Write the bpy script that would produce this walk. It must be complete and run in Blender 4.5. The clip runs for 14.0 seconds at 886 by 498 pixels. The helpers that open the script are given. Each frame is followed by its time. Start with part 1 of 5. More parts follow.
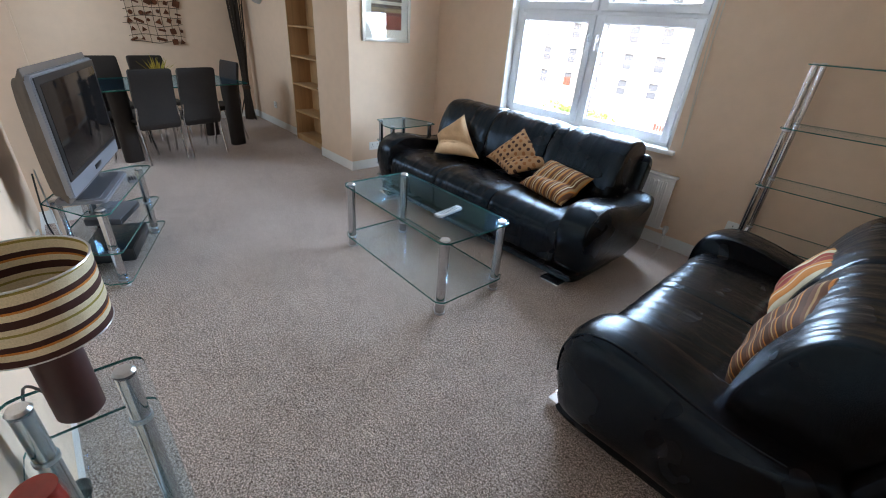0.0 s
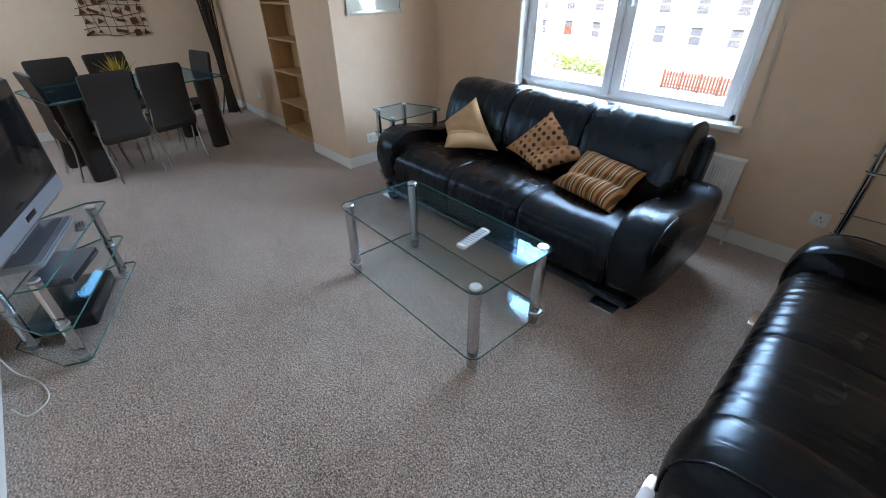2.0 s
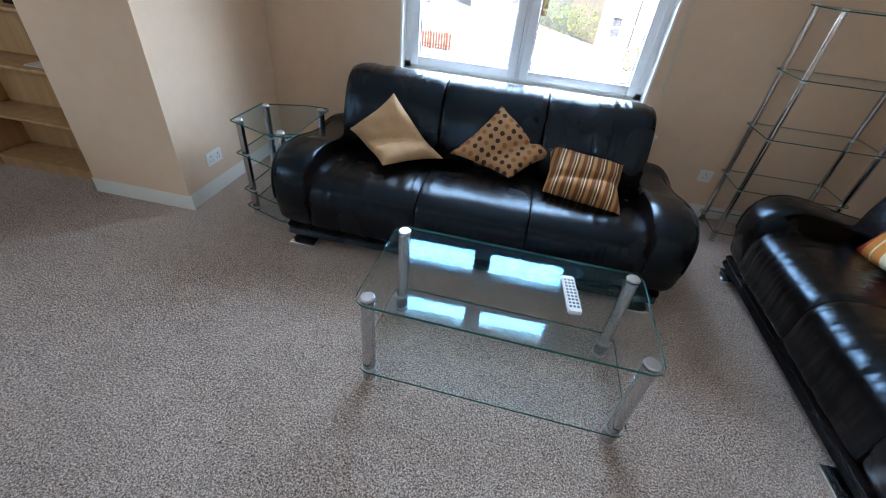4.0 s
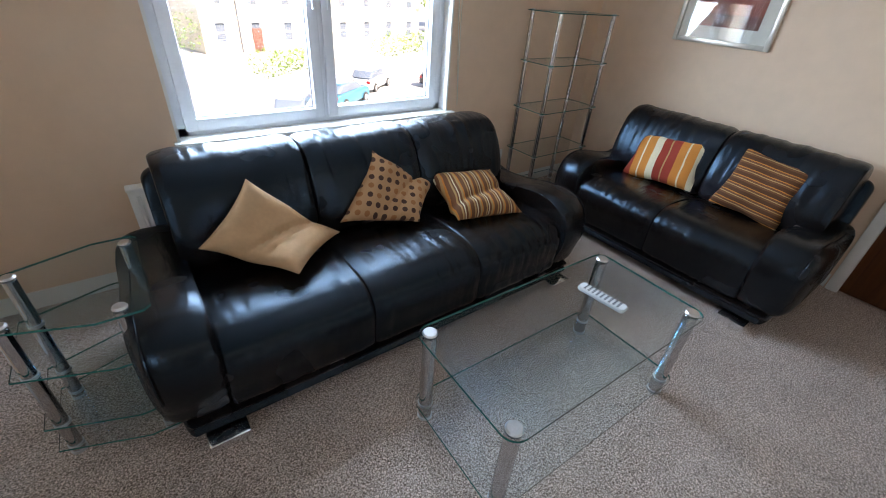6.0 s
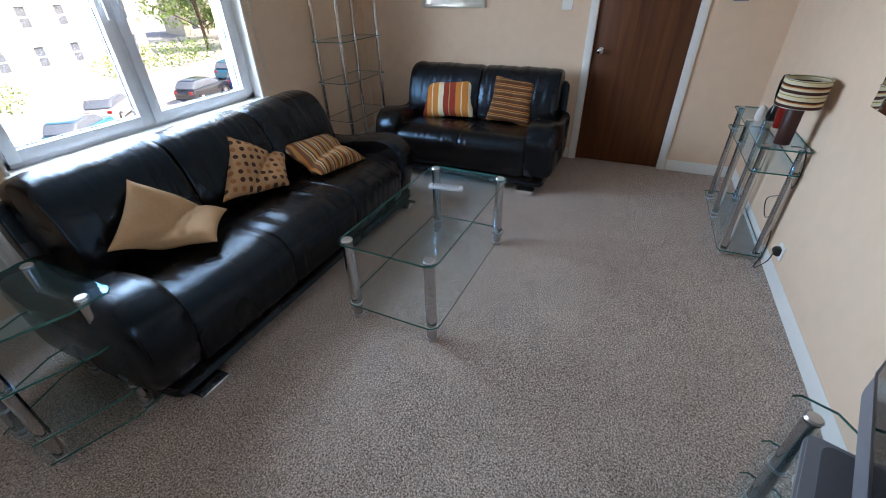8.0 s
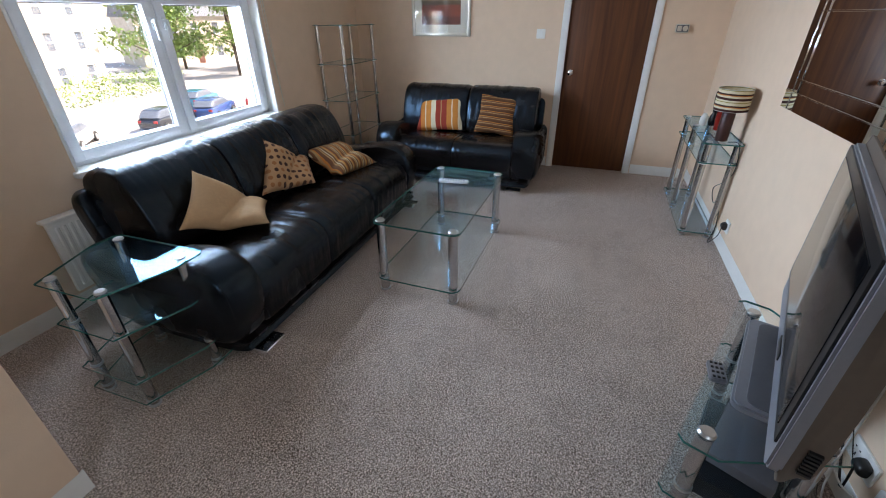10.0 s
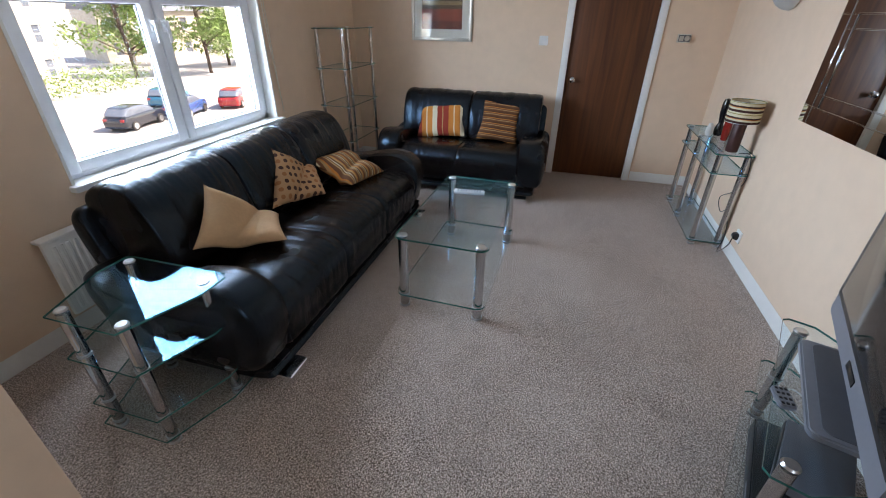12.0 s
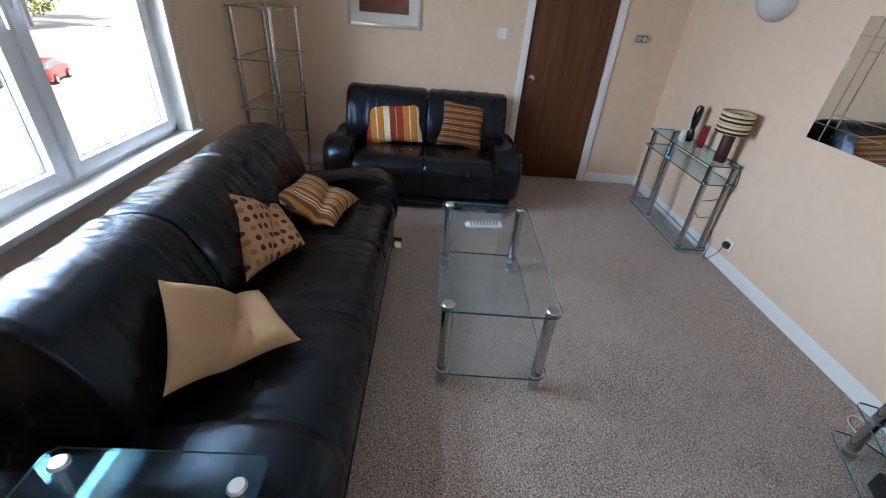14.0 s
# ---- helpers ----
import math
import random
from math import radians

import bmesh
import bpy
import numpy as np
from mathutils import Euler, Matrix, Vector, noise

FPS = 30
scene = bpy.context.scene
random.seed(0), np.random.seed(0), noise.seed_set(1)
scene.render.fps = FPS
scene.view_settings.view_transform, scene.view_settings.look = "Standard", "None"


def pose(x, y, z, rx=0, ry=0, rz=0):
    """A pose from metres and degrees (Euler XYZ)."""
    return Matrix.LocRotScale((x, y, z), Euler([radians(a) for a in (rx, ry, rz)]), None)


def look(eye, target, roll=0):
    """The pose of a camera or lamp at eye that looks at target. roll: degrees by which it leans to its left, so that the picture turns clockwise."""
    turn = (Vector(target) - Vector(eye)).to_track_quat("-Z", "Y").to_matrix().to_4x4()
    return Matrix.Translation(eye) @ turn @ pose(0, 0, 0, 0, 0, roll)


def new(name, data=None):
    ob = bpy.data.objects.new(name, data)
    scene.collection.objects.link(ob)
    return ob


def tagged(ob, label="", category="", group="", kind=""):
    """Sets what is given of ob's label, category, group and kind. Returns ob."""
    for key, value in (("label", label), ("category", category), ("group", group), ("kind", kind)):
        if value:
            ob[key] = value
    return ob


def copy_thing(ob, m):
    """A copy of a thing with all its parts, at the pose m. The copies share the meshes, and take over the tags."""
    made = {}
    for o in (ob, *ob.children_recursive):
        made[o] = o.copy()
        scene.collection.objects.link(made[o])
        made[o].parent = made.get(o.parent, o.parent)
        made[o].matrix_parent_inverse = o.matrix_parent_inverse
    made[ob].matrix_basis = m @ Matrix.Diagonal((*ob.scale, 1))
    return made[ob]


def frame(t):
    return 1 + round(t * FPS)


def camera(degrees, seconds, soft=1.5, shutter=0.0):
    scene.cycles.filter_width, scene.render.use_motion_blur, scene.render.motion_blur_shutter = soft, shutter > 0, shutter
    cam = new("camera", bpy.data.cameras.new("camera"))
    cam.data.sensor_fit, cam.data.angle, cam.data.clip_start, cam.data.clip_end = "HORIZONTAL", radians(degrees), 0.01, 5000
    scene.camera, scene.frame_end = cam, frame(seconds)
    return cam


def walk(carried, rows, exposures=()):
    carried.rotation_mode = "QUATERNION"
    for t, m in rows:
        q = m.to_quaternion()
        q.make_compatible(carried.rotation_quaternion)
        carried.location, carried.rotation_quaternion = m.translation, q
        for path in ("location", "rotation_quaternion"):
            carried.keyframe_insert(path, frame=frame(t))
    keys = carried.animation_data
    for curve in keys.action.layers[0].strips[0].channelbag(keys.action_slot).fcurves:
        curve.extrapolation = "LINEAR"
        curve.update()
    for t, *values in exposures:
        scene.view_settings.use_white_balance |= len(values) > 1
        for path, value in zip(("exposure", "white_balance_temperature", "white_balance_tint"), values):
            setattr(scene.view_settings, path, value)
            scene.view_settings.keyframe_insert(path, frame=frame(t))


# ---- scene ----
cam = camera(93.9, 14.0, soft=1.0)
# seconds, x, y, z, yaw, pitch, roll
ROWS = [
    (0.0, 0.025, 0.050, 1.459, 47.99, -28.22, -4.05),
    (0.5, -0.076, 0.101, 1.443, 50.21, -29.15, -3.57),
    (1.0, -0.247, 0.199, 1.442, 52.41, -30.11, -2.34),
    (1.5, -0.364, 0.332, 1.481, 50.98, -31.57, -1.34),
    (2.0, -0.484, 0.411, 1.514, 46.78, -32.87, 0.32),
    (2.2, -0.600, 0.419, 1.511, 44.66, -33.12, 0.54),
    (4.3, -2.127, 0.406, 1.530, 5.90, -36.96, -4.46),
    (4.5, -2.223, 0.509, 1.540, 2.21, -37.69, -3.61),
    (5.0, -2.567, 0.641, 1.515, -11.82, -35.76, -5.07),
    (5.5, -2.852, 0.788, 1.511, -26.37, -34.46, -4.87),
    (6.0, -3.005, 1.015, 1.535, -35.97, -32.65, -3.91),
    (6.5, -3.141, 1.103, 1.538, -46.41, -31.16, -2.42),
    (7.0, -3.383, 1.046, 1.577, -57.93, -31.15, -1.43),
    (7.5, -3.536, 0.845, 1.560, -64.14, -32.28, 0.35),
    (8.0, -3.715, 0.755, 1.524, -66.43, -33.01, 1.01),
    (8.5, -3.927, 0.885, 1.524, -69.68, -32.26, 1.06),
    (11.0, -4.306, 0.804, 1.484, -70.90, -28.79, 0.56),
    (11.5, -4.276, 0.926, 1.512, -71.22, -29.20, 0.08),
    (12.0, -4.247, 1.123, 1.536, -74.09, -29.40, -0.75),
    (12.5, -4.134, 1.252, 1.538, -77.90, -29.35, -1.36),
    (13.0, -3.957, 1.470, 1.571, -80.94, -30.22, -2.20),
    (13.5, -3.832, 1.729, 1.572, -85.58, -31.10, -3.37),
    (14.0, -3.717, 2.003, 1.588, -90.45, -31.54, -4.25),
]
walk(cam, [(t, pose(x, y, z, 90 + pitch, roll, yaw)) for t, x, y, z, yaw, pitch, roll in ROWS], [(0.0, 2.45, 7500, 19), (1.5, 2.2, 7250, 17), (2.2, 2.25, 7250, 17), (4.5, 2.3, 7250, 17), (5.5, 2.35, 7650, 20), (7.0, 2.05, 7500, 20), (8.5, 1.98, 7500, 20), (11.0, 2.1, 7700, 22), (14.0, 1.88, 7700, 22)])

# ---- world, sun ----
world = bpy.data.worlds.new("sky")
scene.world = world
world.use_nodes = True
wn, wl = world.node_tree.nodes, world.node_tree.links
sky = wn.new("ShaderNodeTexSky")
sky.sky_type, sky.sun_disc = "NISHITA", False
sky.sun_elevation, sky.sun_rotation = radians(48), radians(150)
wn["Background"].inputs[1].default_value = 0.15
wl.new(sky.outputs[0], wn["Background"].inputs[0])
sun_data = bpy.data.lights.new("sun", "SUN")
sun_data.energy, sun_data.angle, sun_data.color = 5.0, radians(0.5), (1.0, 0.95, 0.88)
sun = new("sun", sun_data)
sun.matrix_world = look((4, -7, 9), (0, 0, 0))


def window_light(name, at, target, w, h, watts, colour):
    d = bpy.data.lights.new(name, "AREA")
    d.shape, d.size, d.size_y, d.energy, d.color = "RECTANGLE", w, h, watts, colour
    new(name, d).matrix_world = look(at, target)


window_light("living_window_light", (-1.98, 4.12, 1.66), (-1.7, 1.4, 0.0), 1.9, 1.5, 90, (0.45, 0.70, 1.0))
window_light("dining_window_light", (-5.7, -0.27, 1.5), (-5.5, 1.2, 0.3), 1.4, 1.2, 10, (0.5, 0.74, 1.0))

# ---- helpers ----
def material(name, colour, rough=0.5, metal=0.0, var=0.0, scale=8.0, bump=0.0, bump_scale=60.0, spec=0.5, coat=0.0):
    """Principled material whose colour wanders at two scales, with fine relief."""
    m = bpy.data.materials.new(name)
    m.use_nodes = True
    n, l = m.node_tree.nodes, m.node_tree.links
    b = n["Principled BSDF"]
    b.inputs["Base Color"].default_value = (*colour, 1)
    b.inputs["Roughness"].default_value = rough
    b.inputs["Metallic"].default_value = metal
    b.inputs["Specular IOR Level"].default_value = spec
    b.inputs["Coat Weight"].default_value = coat
    co = n.new("ShaderNodeTexCoord").outputs["Object"]
    if var:
        big, fine, mix = n.new("ShaderNodeTexNoise"), n.new("ShaderNodeTexNoise"), n.new("ShaderNodeMath")
        big.inputs["Scale"].default_value, fine.inputs["Scale"].default_value = scale, scale * 9
        big.inputs["Detail"].default_value = fine.inputs["Detail"].default_value = 4
        for t in (big, fine):
            l.new(co, t.inputs["Vector"])
        mix.operation = "ADD"
        l.new(big.outputs[0], mix.inputs[0])
        l.new(fine.outputs[0], mix.inputs[1])
        ramp = n.new("ShaderNodeMapRange")
        ramp.inputs[1].default_value, ramp.inputs[2].default_value = 0.7, 1.3
        ramp.inputs[3].default_value, ramp.inputs[4].default_value = 1 - var, 1 + var
        l.new(mix.outputs[0], ramp.inputs[0])
        hue = n.new("ShaderNodeHueSaturation")
        hue.inputs["Color"].default_value = (*colour, 1)
        l.new(ramp.outputs[0], hue.inputs["Value"])
        l.new(hue.outputs[0], b.inputs["Base Color"])
    if bump:
        t, bp = n.new("ShaderNodeTexNoise"), n.new("ShaderNodeBump")
        t.inputs["Scale"].default_value, t.inputs["Detail"].default_value = bump_scale, 5
        bp.inputs["Strength"].default_value, bp.inputs["Distance"].default_value = bump, 0.01
        l.new(co, t.inputs["Vector"])
        l.new(t.outputs[0], bp.inputs["Height"])
        l.new(bp.outputs[0], b.inputs["Normal"])
    return m


def ramp_colour(n, stops):
    r = n.new("ShaderNodeValToRGB")
    r.color_ramp.interpolation = "LINEAR"
    while len(r.color_ramp.elements) < len(stops):
        r.color_ramp.elements.new(0.5)
    for e, (p, c) in zip(r.color_ramp.elements, stops):
        e.position, e.color = p, (*c, 1)
    return r


def thing(name, label, category, m=None, group="", kind=""):
    ob = new(name)
    ob.empty_display_size = 0.1
    ob.matrix_basis = m or Matrix()
    return tagged(ob, label, category, group, kind)


def part(name, bm, mat, parent=None, label="", smooth=True):
    me = bpy.data.meshes.new(name)
    bmesh.ops.recalc_face_normals(bm, faces=bm.faces)
    bm.to_mesh(me)
    bm.free()
    for p in me.polygons:
        p.use_smooth = smooth
    if smooth and len(me.polygons):
        me.set_sharp_from_angle(angle=radians(42))
    me.materials.append(mat)
    ob = new(name, me)
    ob.parent = parent
    if label:
        ob["label"] = label
    return ob


def box(bm, lo, hi, bevel=0.0, seg=2):
    b = bmesh.new()
    bmesh.ops.create_cube(b, size=1)
    for v in b.verts:
        v.co = Vector([l + (c + 0.5) * (h - l) for c, l, h in zip(v.co, lo, hi)])
    if bevel:
        bmesh.ops.bevel(b, geom=b.edges[:], offset=bevel, segments=seg, profile=0.5, affect="EDGES")
    return join(bm, b)


def join(bm, b, m=None):
    me = bpy.data.meshes.new("tmp")
    if m is not None:
        b.transform(m)
    b.to_mesh(me)
    b.free()
    if bm is None:
        bm = bmesh.new()
    bm.from_mesh(me)
    bpy.data.meshes.remove(me)
    return bm


def cyl(bm, p, q, r, r2=None, seg=20, bevel=0.0):
    """A cylinder or cone from p to q."""
    p, q = Vector(p), Vector(q)
    b = bmesh.new()
    bmesh.ops.create_cone(b, cap_ends=True, segments=seg, radius1=r, radius2=r if r2 is None else r2, depth=(q - p).length)
    if bevel:
        rim = [e for e in b.edges if len(e.link_faces) == 2 and any(len(f.verts) > 4 for f in e.link_faces)]
        bmesh.ops.bevel(b, geom=rim, offset=bevel, segments=2, affect="EDGES")
    return join(bm, b, Matrix.Translation((p + q) / 2) @ (q - p).to_track_quat("Z", "Y").to_matrix().to_4x4())


def prism(bm, poly, z0, z1, bevel=0.0, seg=2):
    b = bmesh.new()
    low = [b.verts.new((x, y, z0)) for x, y in poly]
    f = b.faces.new(low)
    top = bmesh.ops.extrude_face_region(b, geom=[f])["geom"]
    for v in top:
        if isinstance(v, bmesh.types.BMVert):
            v.co.z = z1
    bmesh.ops.recalc_face_normals(b, faces=b.faces)
    if bevel:
        bmesh.ops.bevel(b, geom=b.edges[:], offset=bevel, segments=seg, affect="EDGES")
    return join(bm, b)


def rounded(x0, y0, x1, y1, r, n=6):
    """Outline of a rectangle with round corners."""
    out = []
    for cx, cy, a in ((x1 - r, y1 - r, 0), (x0 + r, y1 - r, 90), (x0 + r, y0 + r, 180), (x1 - r, y0 + r, 270)):
        out += [(cx + r * math.cos(radians(a + 90 * i / n)), cy + r * math.sin(radians(a + 90 * i / n))) for i in range(n + 1)]
    return out


def lathe(bm, profile, seg=28, m=None):
    b = bmesh.new()
    rings = [[b.verts.new((r * math.cos(2 * math.pi * i / seg), r * math.sin(2 * math.pi * i / seg), z)) for i in range(seg)] for r, z in profile]
    for a, c in zip(rings, rings[1:]):
        for i in range(seg):
            b.faces.new((a[i], a[(i + 1) % seg], c[(i + 1) % seg], c[i]))
    for ring in (rings[0], rings[-1]):
        b.faces.new(ring)
    return join(bm, b, m)


def tube(bm, points, r, seg=8):
    """A round rod along a smoothed line of points."""
    pts = [Vector(p) for p in points]
    line = []
    for i in range(len(pts) - 1):
        p0, p1, p2, p3 = pts[max(i - 1, 0)], pts[i], pts[i + 1], pts[min(i + 2, len(pts) - 1)]
        for k in range(6):
            t = k / 6
            line.append(0.5 * (2 * p1 + (p2 - p0) * t + (2 * p0 - 5 * p1 + 4 * p2 - p3) * t * t + (3 * p1 - p0 - 3 * p2 + p3) * t ** 3))
    line.append(pts[-1])
    b = bmesh.new()
    rings, up = [], Vector((0.12, 0.31, 0.94))
    for i, p in enumerate(line):
        d = (line[min(i + 1, len(line) - 1)] - line[max(i - 1, 0)]).normalized()
        s = d.cross(up).normalized()
        up = s.cross(d).normalized()
        rings.append([b.verts.new(p + r * (math.cos(2 * math.pi * j / seg) * s + math.sin(2 * math.pi * j / seg) * up)) for j in range(seg)])
    for a, c in zip(rings, rings[1:]):
        for j in range(seg):
            b.faces.new((a[j], a[(j + 1) % seg], c[(j + 1) % seg], c[j]))
    b.faces.new(rings[0]), b.faces.new(rings[-1])
    return join(bm, b)


def smooth_loop(pts, n=4):
    """A closed outline rounded through its points."""
    out, k = [], len(pts)
    for i in range(k):
        p0, p1, p2, p3 = (Vector(pts[(i + j) % k]) for j in (-1, 0, 1, 2))
        for a in range(n):
            t = a / n
            q = 0.5 * (2 * p1 + (p2 - p0) * t + (2 * p0 - 5 * p1 + 4 * p2 - p3) * t * t + (3 * p1 - p0 - 3 * p2 + p3) * t ** 3)
            out.append((q.x, q.y))
    return out


def loft(bm, outline, stations, wrinkle=0.0, seed=0.0, fold=9.0):
    """Sections of one (y, z) outline at stations of (x, scale), with soft creases."""
    b = bmesh.new()
    cy, cz = sum(p[0] for p in outline) / len(outline), sum(p[1] for p in outline) / len(outline)
    rings = []
    for x, s in stations:
        ring = []
        for y, z in outline:
            v = Vector((x, cy + (y - cy) * s, cz + (z - cz) * s))
            if wrinkle:
                w = noise.noise(Vector((x * fold + seed, y * 3.1, z * 3.1))) + 0.6 * noise.noise(Vector((x * fold * 2.6, y * 5 + seed, z * 5)))
                out = Vector((0, y - cy, z - cz)).normalized()
                v += out * w * wrinkle
            ring.append(b.verts.new(v))
        rings.append(ring)
    k = len(outline)
    for a, c in zip(rings, rings[1:]):
        for i in range(k):
            b.faces.new((a[i], a[(i + 1) % k], c[(i + 1) % k], c[i]))
    for ring in (rings[0], rings[-1]):
        mid = b.verts.new(sum((v.co for v in ring), Vector()) / k)
        for i in range(k):
            b.faces.new((ring[i], ring[(i + 1) % k], mid))
    return join(bm, b)


def ends(x0, x1, r, low, n=22):
    """Stations whose ends are rounded over r metres, down to the scale low."""
    xs = []
    for i in range(n + 1):
        x = x0 + (x1 - x0) * i / n
        xs.append(x)
    for k in (0.02, 0.08, 0.2, 0.4, 0.7):
        xs += [x0 + r * k, x1 - r * k]
    xs = sorted(set(round(x, 5) for x in xs))
    out = []
    for x in xs:
        d = min(x - x0, x1 - x, r) / r
        out.append((x, low + (1 - low) * math.sqrt(max(0.0, 1 - (1 - d) ** 2))))
    return out


# ---- materials ----
def nodes_of(name, rough=0.5):
    m = bpy.data.materials.new(name)
    m.use_nodes = True
    n, l = m.node_tree.nodes, m.node_tree.links
    b = n["Principled BSDF"]
    b.inputs["Roughness"].default_value = rough
    return m, n, l, b


def math_node(n, l, op, a, b=None, c=None):
    k = n.new("ShaderNodeMath")
    k.operation = op
    for i, v in enumerate((a, b, c)):
        if v is None:
            continue
        if isinstance(v, (int, float)):
            k.inputs[i].default_value = v
        else:
            l.new(v, k.inputs[i])
    return k.outputs[0]


def carpet_material():
    m, n, l, b = nodes_of("cut_pile_carpet", 0.95)
    co = n.new("ShaderNodeTexCoord").outputs["Object"]
    big, mid, tuft = (n.new("ShaderNodeTexNoise") for _ in range(3))
    for t, s, d in ((big, 1.7, 3), (mid, 9, 4), (tuft, 175, 5)):
        t.inputs["Scale"].default_value, t.inputs["Detail"].default_value = s, d
        l.new(co, t.inputs["Vector"])
    tuft.inputs["Distortion"].default_value = 0.9
    v = math_node(n, l, "MULTIPLY_ADD", tuft.outputs[0], 2.45, math_node(n, l, "MULTIPLY_ADD", mid.outputs[0], 0.14, math_node(n, l, "MULTIPLY", big.outputs[0], 0.16)))
    r = ramp_colour(n, [(0.3, (0.12, 0.078, 0.06)), (0.5, (0.42, 0.322, 0.27)), (0.72, (0.88, 0.73, 0.64))])
    l.new(math_node(n, l, "MULTIPLY_ADD", v, 0.68, -0.43), r.inputs[0])
    l.new(r.outputs[0], b.inputs["Base Color"])
    b.inputs["Specular IOR Level"].default_value = 0.15
    b.inputs["Sheen Weight"].default_value = 0.15
    bp = n.new("ShaderNodeBump")
    bp.inputs["Strength"].default_value, bp.inputs["Distance"].default_value = 0.8, 0.01
    l.new(tuft.outputs[0], bp.inputs["Height"])
    l.new(bp.outputs[0], b.inputs["Normal"])
    return m


def leather_material(name, colour, rough):
    m, n, l, b = nodes_of(name, rough)
    co = n.new("ShaderNodeTexCoord").outputs["Object"]
    cell, soft, wear = n.new("ShaderNodeTexVoronoi"), n.new("ShaderNodeTexNoise"), n.new("ShaderNodeTexNoise")
    cell.inputs["Scale"].default_value, soft.inputs["Scale"].default_value, wear.inputs["Scale"].default_value = 260, 22, 4
    soft.inputs["Detail"].default_value = 5
    for t in (cell, soft, wear):
        l.new(co, t.inputs["Vector"])
    b.inputs["Specular IOR Level"].default_value = 0.45
    mp, crease = n.new("ShaderNodeMapping"), n.new("ShaderNodeTexNoise")
    mp.inputs["Scale"].default_value = (26, 6, 6)
    crease.inputs["Scale"].default_value, crease.inputs["Detail"].default_value, crease.inputs["Distortion"].default_value = 1.0, 3, 1.2
    l.new(co, mp.inputs["Vector"])
    l.new(mp.outputs[0], crease.inputs["Vector"])
    # Blue skylight in the highlights is put in through this tint.
    b.inputs["Specular Tint"].default_value = (0.42, 0.72, 1.0, 1)
    h = math_node(n, l, "MULTIPLY_ADD", cell.outputs["Distance"], 0.12, math_node(n, l, "MULTIPLY_ADD", soft.outputs[0], 0.4, math_node(n, l, "MULTIPLY", crease.outputs[0], 0.8)))
    bp = n.new("ShaderNodeBump")
    bp.inputs["Strength"].default_value, bp.inputs["Distance"].default_value = 0.25, 0.012
    l.new(h, bp.inputs["Height"])
    l.new(bp.outputs[0], b.inputs["Normal"])
    r = ramp_colour(n, [(0.3, tuple(c * 0.75 for c in colour)), (0.7, tuple(c * 1.35 for c in colour))])
    l.new(wear.outputs[0], r.inputs[0])
    l.new(r.outputs[0], b.inputs["Base Color"])
    l.new(math_node(n, l, "MULTIPLY_ADD", wear.outputs[0], 0.22, rough - 0.1), b.inputs["Roughness"])
    return m


def wood_material(name, dark, light, rough, along="z", scale=1.0):
    m, n, l, b = nodes_of(name, rough)
    co = n.new("ShaderNodeTexCoord").outputs["Object"]
    mp = n.new("ShaderNodeMapping")
    mp.inputs["Scale"].default_value = {"z": (22, 22, 1.2), "x": (1.2, 22, 22), "y": (22, 1.2, 22)}[along]
    l.new(co, mp.inputs["Vector"])
    t = n.new("ShaderNodeTexNoise")
    t.inputs["Scale"].default_value, t.inputs["Detail"].default_value, t.inputs["Distortion"].default_value = scale, 6, 0.6
    l.new(mp.outputs[0], t.inputs["Vector"])
    r = ramp_colour(n, [(0.3, dark), (0.7, light)])
    l.new(t.outputs[0], r.inputs[0])
    l.new(r.outputs[0], b.inputs["Base Color"])
    bp = n.new("ShaderNodeBump")
    bp.inputs["Strength"].default_value, bp.inputs["Distance"].default_value = 0.08, 0.004
    l.new(t.outputs[0], bp.inputs["Height"])
    l.new(bp.outputs[0], b.inputs["Normal"])
    return m


def stripe_material(name, stops, period, axis="X", rough=0.8):
    """Woven stripes across one axis, in constant bands."""
    m, n, l, b = nodes_of(name, rough)
    co = n.new("ShaderNodeTexCoord").outputs["Object"]
    sep = n.new("ShaderNodeSeparateXYZ")
    l.new(co, sep.inputs[0])
    wob = n.new("ShaderNodeTexNoise")
    wob.inputs["Scale"].default_value = 6
    l.new(co, wob.inputs["Vector"])
    p = math_node(n, l, "MULTIPLY_ADD", wob.outputs[0], 0.012, math_node(n, l, "ADD", sep.outputs[axis], 10.0))
    f = math_node(n, l, "FRACT", math_node(n, l, "DIVIDE", p, period))
    r = ramp_colour(n, stops)
    r.color_ramp.interpolation = "CONSTANT"
    l.new(f, r.inputs[0])
    weave = n.new("ShaderNodeTexNoise")
    weave.inputs["Scale"].default_value = 400
    l.new(co, weave.inputs["Vector"])
    hue = n.new("ShaderNodeHueSaturation")
    l.new(r.outputs[0], hue.inputs["Color"])
    l.new(math_node(n, l, "MULTIPLY_ADD", weave.outputs[0], 0.5, 0.75), hue.inputs["Value"])
    l.new(hue.outputs[0], b.inputs["Base Color"])
    bp = n.new("ShaderNodeBump")
    bp.inputs["Strength"].default_value, bp.inputs["Distance"].default_value = 0.3, 0.002
    l.new(weave.outputs[0], bp.inputs["Height"])
    l.new(bp.outputs[0], b.inputs["Normal"])
    b.inputs["Specular IOR Level"].default_value = 0.25
    return m


